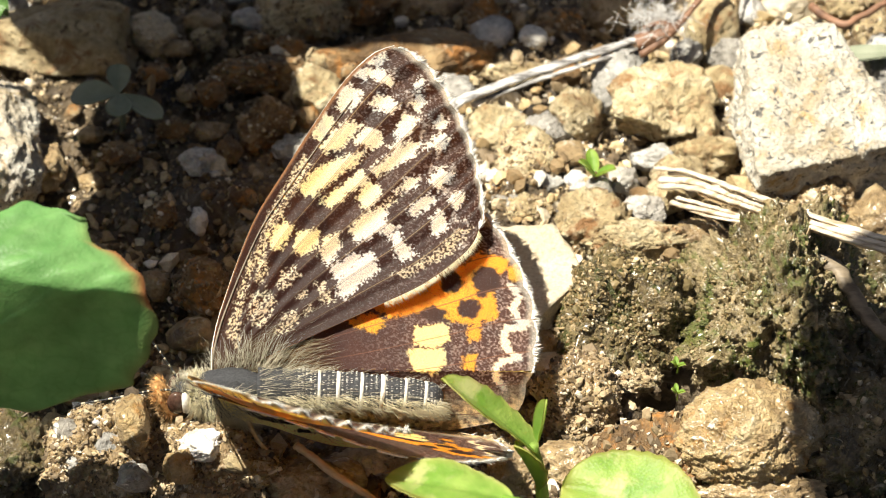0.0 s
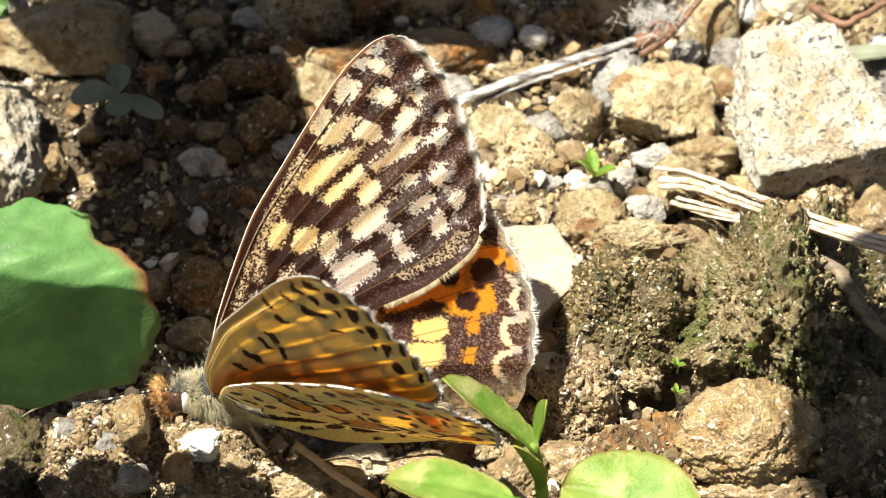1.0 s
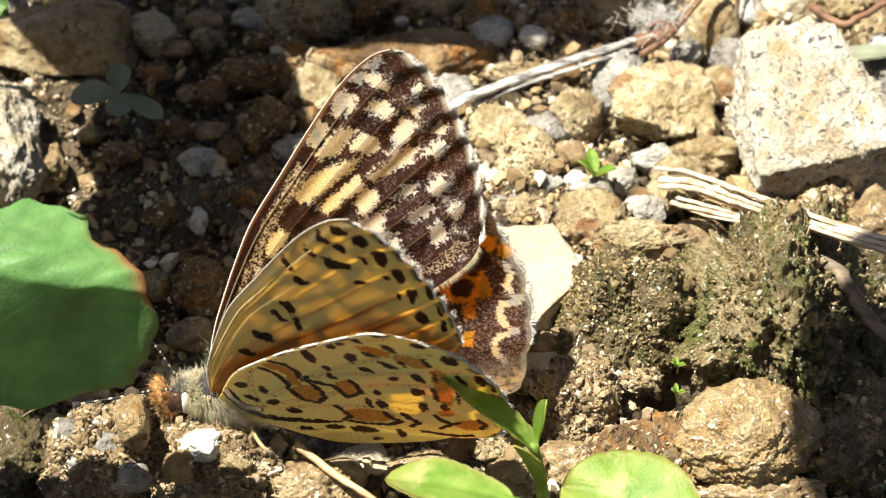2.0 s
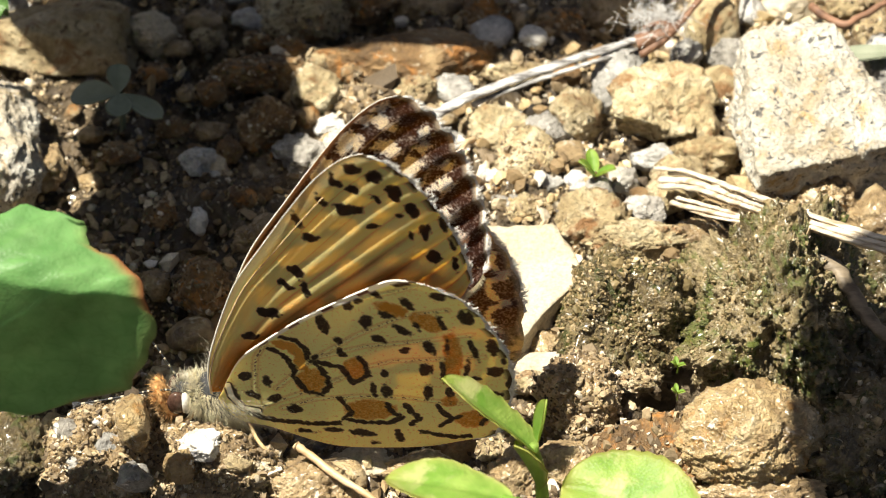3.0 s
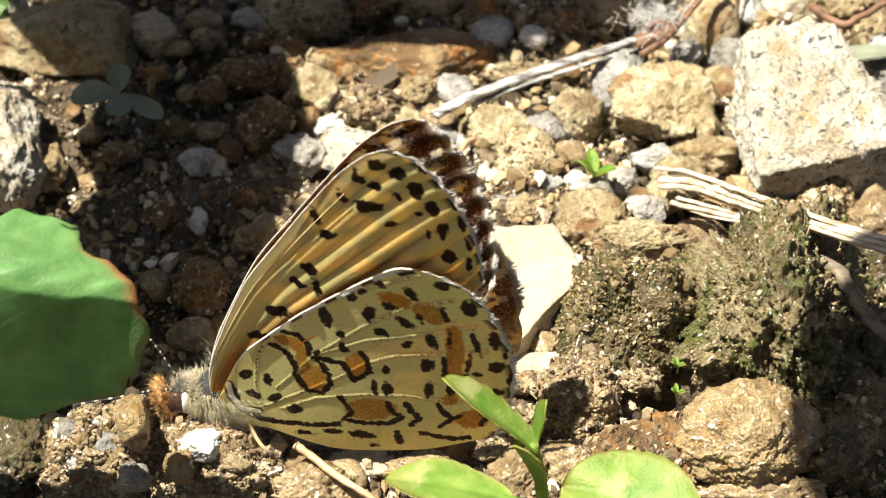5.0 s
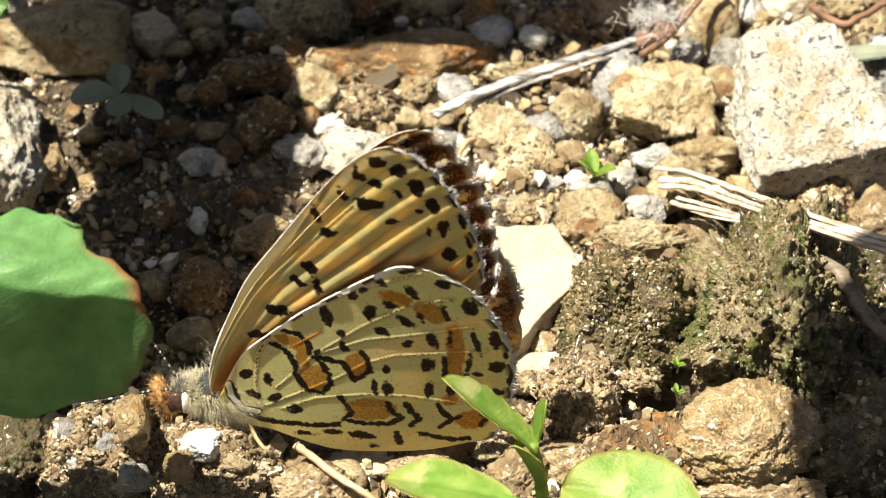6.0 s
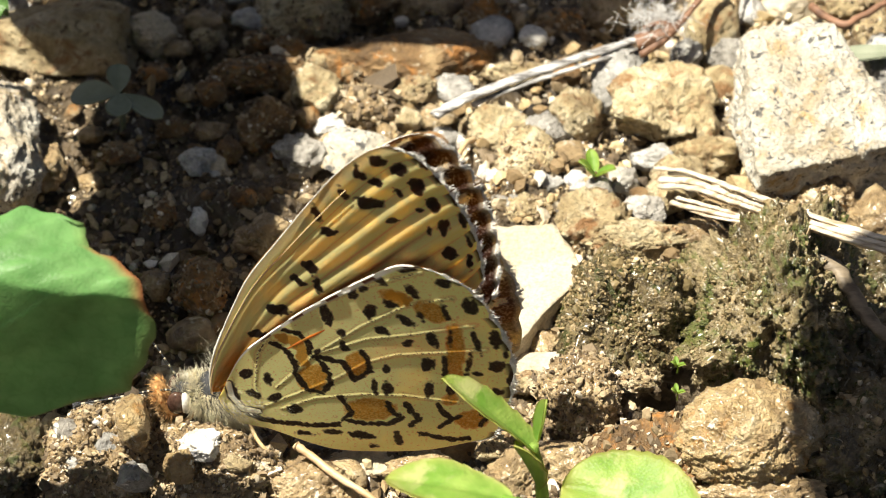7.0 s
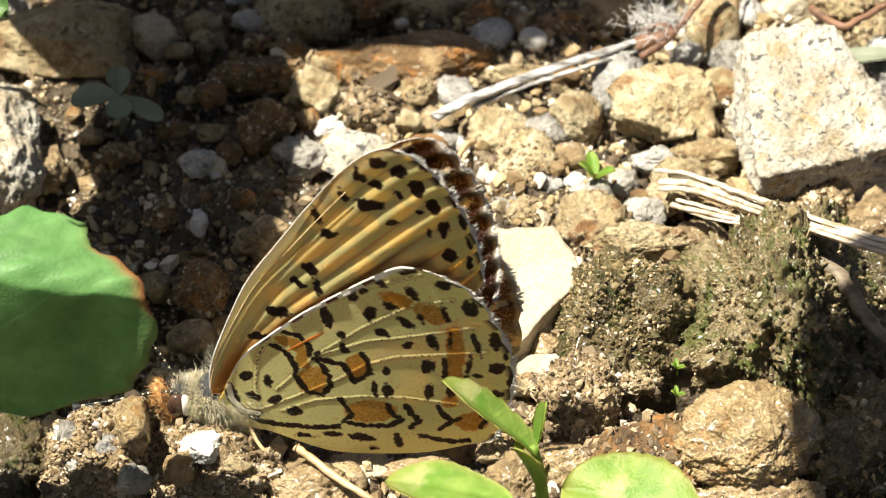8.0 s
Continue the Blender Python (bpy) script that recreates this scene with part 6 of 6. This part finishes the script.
            under(mesh_object("ring", vv, ff, FUR_GREY), ant)
    # legs
    for ctrl in ([(-14.2, -0.7, 4.2), (-15.9, -1.4, 2.6), (-16.4, -1.5, 1.4), (-16.0, -1.6, -0.6)],
                 [(-13.0, -0.8, 4.0), (-13.6, -2.0, 3.0), (-14.6, -2.6, 1.4), (-15.0, -2.8, 0.2)],
                 [(-11.6, -0.8, 4.0), (-10.8, -2.2, 3.0), (-9.6, -2.8, 1.8), (-9.0, -3.0, 0.3)],
                 [(-13.0, 0.8, 4.0), (-13.6, 2.0, 3.0), (-14.6, 2.6, 1.4), (-15.0, 2.8, 0.0)],
                 [(-11.6, 0.8, 4.0), (-10.8, 2.2, 3.0), (-9.6, 2.8, 1.8), (-9.0, 3.0, 0.0)]):
        p = curve_points([at(*q) for q in ctrl], 18)
        vv, ff = tube(p, [0.00016 - 0.00009 * i / 17 for i in range(18)], 7)
        under(mesh_object("leg", vv, ff, LEG_MAT), base)
    wings = {
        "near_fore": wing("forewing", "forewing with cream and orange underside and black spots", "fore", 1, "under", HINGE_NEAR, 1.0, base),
        "near_hind": wing("hindwing", "hindwing with cream underside, orange patches and black spots", "hind", 1, "under", HINGE_NEAR, 1.0, base, 0.268),
        "far_fore": wing("forewing", "forewing with dark brown upperside and pale chequers", "fore", -1, "upper", HINGE_FAR, 1.0, base, scale=1.013),
        "far_hind": wing("hindwing", "hindwing with orange and brown upperside and white zigzag edge", "hind", -1, "upper", HINGE_FAR, 1.08, base),
    }
    return wings


WINGS = butterfly()


# ---------------------------------------------------------------- movement
def motions():
    # seconds, opening of the wing towards the viewer, sweep in its own plane, slope of the hinge line where it changes (degrees)
    near_fore = [
        (0, 46, -12.6, 24), (0.1, 38.8, -3.5, 35.7), (0.2, 32.8, -3.5, 51.6), (0.3, 31.8, -3.5, 51.4), (0.4, 40.4, -3.5, 34.3), (0.5, 39.6, -3.5, 35), (0.6, 33.6, -3.5, 51.7), (0.7, 28.6, -3.5, 50.8), (0.8, 27.2, -3.5, 50.6), (0.9, 35, -3.5, 52), (1, 31.6, -3.5, 51.4), (1.1, 28.4, -3.5, 50.8), (1.2, 26, -3.5, 50.4), (1.3, 30.6, -3.5, 51.2), (1.4, 27.4, -3.5, 50.6), (1.5, 24.4, -3.5, 50.1), (1.6, 22.6, -3.5, 50), (1.7, 28, -3.5, 50.7),
        (2, 20.5, -3, 53), (2.4, 12.8, -3.8, 48), (2.8, 9.3, -4.1, 45), (2.9, 8.5, -3.9, 45), (3, 6.6, -3.6, 45), (3.1, 5.7, -2.8, 45),
        (3.2, 4.5, -1.9, 45), (3.3, 5.4, -1.8, 45), (3.4, 9.7, -2.1, 45), (3.5, 11.7, -2.2, 45), (3.6, 9.2, -2, 45), (3.7, 6.9, -1.4, 45),
        (3.8, 5.8, -1, 45), (3.9, 5, -0.7, 45), (4, 4.1, -0.4, 45), (4.2, 4.6, -0.3, 45), (4.5, 4.1, 0.1, 45), (4.7, 4, 0.1, 45), (5.3, 3.3, 0.2, 45),
        (5.8, 3.1, 0.2, 45), (6.5, 2.8, 0.3, 45), (7, 2.7, 0.3, 45), (8, 2.7, 0.3, 45),
    ]
    near_hind = [
        (0, 52, 4, 12.7), (0.1, 45.4, 1.5, 13), (0.2, 37.4, -9.5), (0.3, 37.1, -9.5), (0.4, 45.9, 2, 13.5), (0.5, 45.9, 1.6, 13.5), (0.6, 39, -9.6), (0.7, 35.8, -9.6), (0.8, 34, -9), (0.9, 40.2, -9.8), (1, 37.8, -10.6), (1.1, 35.4, -10), (1.2, 33, -9), (1.3, 37.4, -10.6), (1.4, 34, -9), (1.5, 31, -7.6), (1.6, 29, -6.8), (1.7, 34.4, -8),
        (2, 24.5, -5.7), (2.4, 17, -3.8), (2.8, 13.3, -2.6),
        (2.9, 12.1, -2.3), (3, 8.8, -1.6), (3.1, 7.2, -1.2), (3.2, 5.4, -0.8), (3.3, 6.7, -1.1), (3.4, 13.8, -2.8), (3.5, 16, -3.5),
        (3.6, 13.2, -2.6), (3.7, 9.3, -1.7), (3.8, 7.4, -1.3), (3.9, 6, -1), (4, 4.9, -0.6), (4.2, 5.5, -0.8), (4.5, 4.9, -0.6), (4.7, 4.8, -0.6),
        (5.3, 4, -0.3), (5.8, 3.7, -0.2), (6.5, 3.4, -0.1), (7, 3.2, -0.1), (8, 3.2, -0.1),
    ]
    far_fore = [
        (0, -54.5, -0.2), (0.1, -51.7, -0.2), (0.2, -49, -0.4), (0.3, -48, -0.3), (0.4, -51, -0.2), (0.5, -49, -0.2), (0.6, -44, -0.4),
        (0.8, -37, -0.4), (1, -34, -0.1), (1.2, -29, -0.5), (1.4, -27.2, -0.6), (1.5, -25.5, -0.6), (1.6, -26.5, -0.5), (1.7, -27.9, -0.4),
        (2, -20.7, -0.4), (2.4, -12.5, -0.3), (2.8, -6.5, 0.1), (2.9, -6.6, 0.5), (3, -5.4, 1), (3.1, -4.7, 1.6), (3.2, -2.1, 2.2), (3.3, -2.4, 2.5),
        (3.4, -7.4, 3.6), (3.5, -10.1, 4.2), (3.6, -7, 3.6), (3.7, -4.8, 3.1), (3.8, -2.7, 2.9), (3.9, -2.2, 2.9), (4, -1.4, 2.8), (4.2, -2.8, 2.5),
        (4.4, -1.8, 2.7), (4.5, -0.6, 2.9), (4.7, -1.3, 3.1), (5.3, -0.1, 3.6), (5.8, 0.9, 4.1), (6.5, 1.4, 4.4), (7, 1.8, 4.6), (8, 2.2, 4.8),
    ]
    far_hind = [
        (0, -55.3, 0), (0.1, -51.7, -0.2), (0.2, -49, -0.3), (0.3, -48, -0.4), (0.4, -51, -0.6), (0.5, -49, -0.8), (0.6, -44, -0.9),
        (0.8, -37, -1.2), (1, -34, -1.5), (1.2, -29, -2.1), (1.4, -27.2, -2.7), (1.5, -25.5, -3), (1.6, -26.5, -3), (1.7, -27.9, -3),
        (2, -20.7, -5.7), (2.4, -12.5, -9.4), (2.8, -6.5, -13), (2.9, -6.6, -13.5), (3, -5.4, -14), (3.1, -4.7, -14.5), (3.2, -2.1, -15),
        (3.3, -2.4, -14.7), (3.4, -7.4, -14.3), (3.5, -10.1, -14), (3.6, -7, -14.5), (3.7, -4.8, -15), (3.8, -2.7, -15.5), (3.9, -2.2, -15.6),
        (4, -1.4, -15.6), (4.2, -2.8, -15.8), (4.4, -1.8, -15.9), (4.5, -0.6, -16), (4.7, -1.3, -16), (5.3, -0.1, -16.2), (5.8, 0.9, -16.3),
        (6.5, 1.4, -16.4), (7, 1.8, -16.5), (8, 2.2, -16.5),
    ]
    # each wing turns about its own hinge line, which slopes down towards the tail
    inner = [(t, min(a, 7 + 0.1 * a), min(0.0, max(b, -4.0))) for t, a, b, *_ in near_hind]
    for part, rows, hinge, off, slope in ((WINGS["near_fore"], near_fore, HINGE_NEAR, 0.0, 45.0), (WINGS["near_hind"], near_hind, HINGE_NEAR, -0.00045, 17.0),
                                          (FOLDS[0], inner, HINGE_NEAR, -0.00045, 17.0), (WINGS["far_fore"], far_fore, HINGE_FAR, 0.0, 0.0),
                                          (WINGS["far_hind"], far_hind, HINGE_FAR, 0.00045, 0.0)):
        p = Vector(hinge) - BODY_AT + Vector((0, off, 0))
        path = []
        for t, a, b, *own in rows:
            dip = radians(own[0] if own else slope)
            path.append((t, Matrix.Translation(p) @ Matrix.Rotation(radians(a), 4, Vector((math.cos(dip), 0, -math.sin(dip)))) @ pose(0, 0, 0, 0, b)))
        walk(part, path)
    p = Vector(HINGE_FAR) - BODY_AT + Vector((0, 0.00045, 0))
    walk(FOLDS[1], [(t, Matrix.Translation(p) @ pose(0, 0, 0, a) @ pose(0, 0, 0, 0, b) @ pose(0, 0, 0, max(0, -8.0 - a))) for t, a, b in far_hind])
    # the near leaf sways in the breeze
    home = Vector((-0.0233, -0.0100, 0.0))
    sway = [(0, 0.000119, 0.000268), (0.5, 0.000358, 0.000775), (1, 0.000268, 0.000447), (1.5, 0.000209, 0.000536), (2.2, 0.000119, 0.000298), (3, 0.000030, 0.000089), (3.5, -0.000089, 0.000060), (4, -0.000238, -0.000060), (4.5, -0.000387, -0.000179), (5.2, -0.000298, -0.000149), (6, -0.000149, -0.000089), (6.5, -0.000149, 0.000000), (7, 0.000000, 0.000000), (7.5, 0.000030, 0.000298), (8, 0.000089, 0.000119)]
    walk(NEAR_LEAF, [(t, Matrix.Translation(home + Vector((dx, 0.669 * dz, 0.743 * dz)))) for t, dx, dz in sway])


motions()
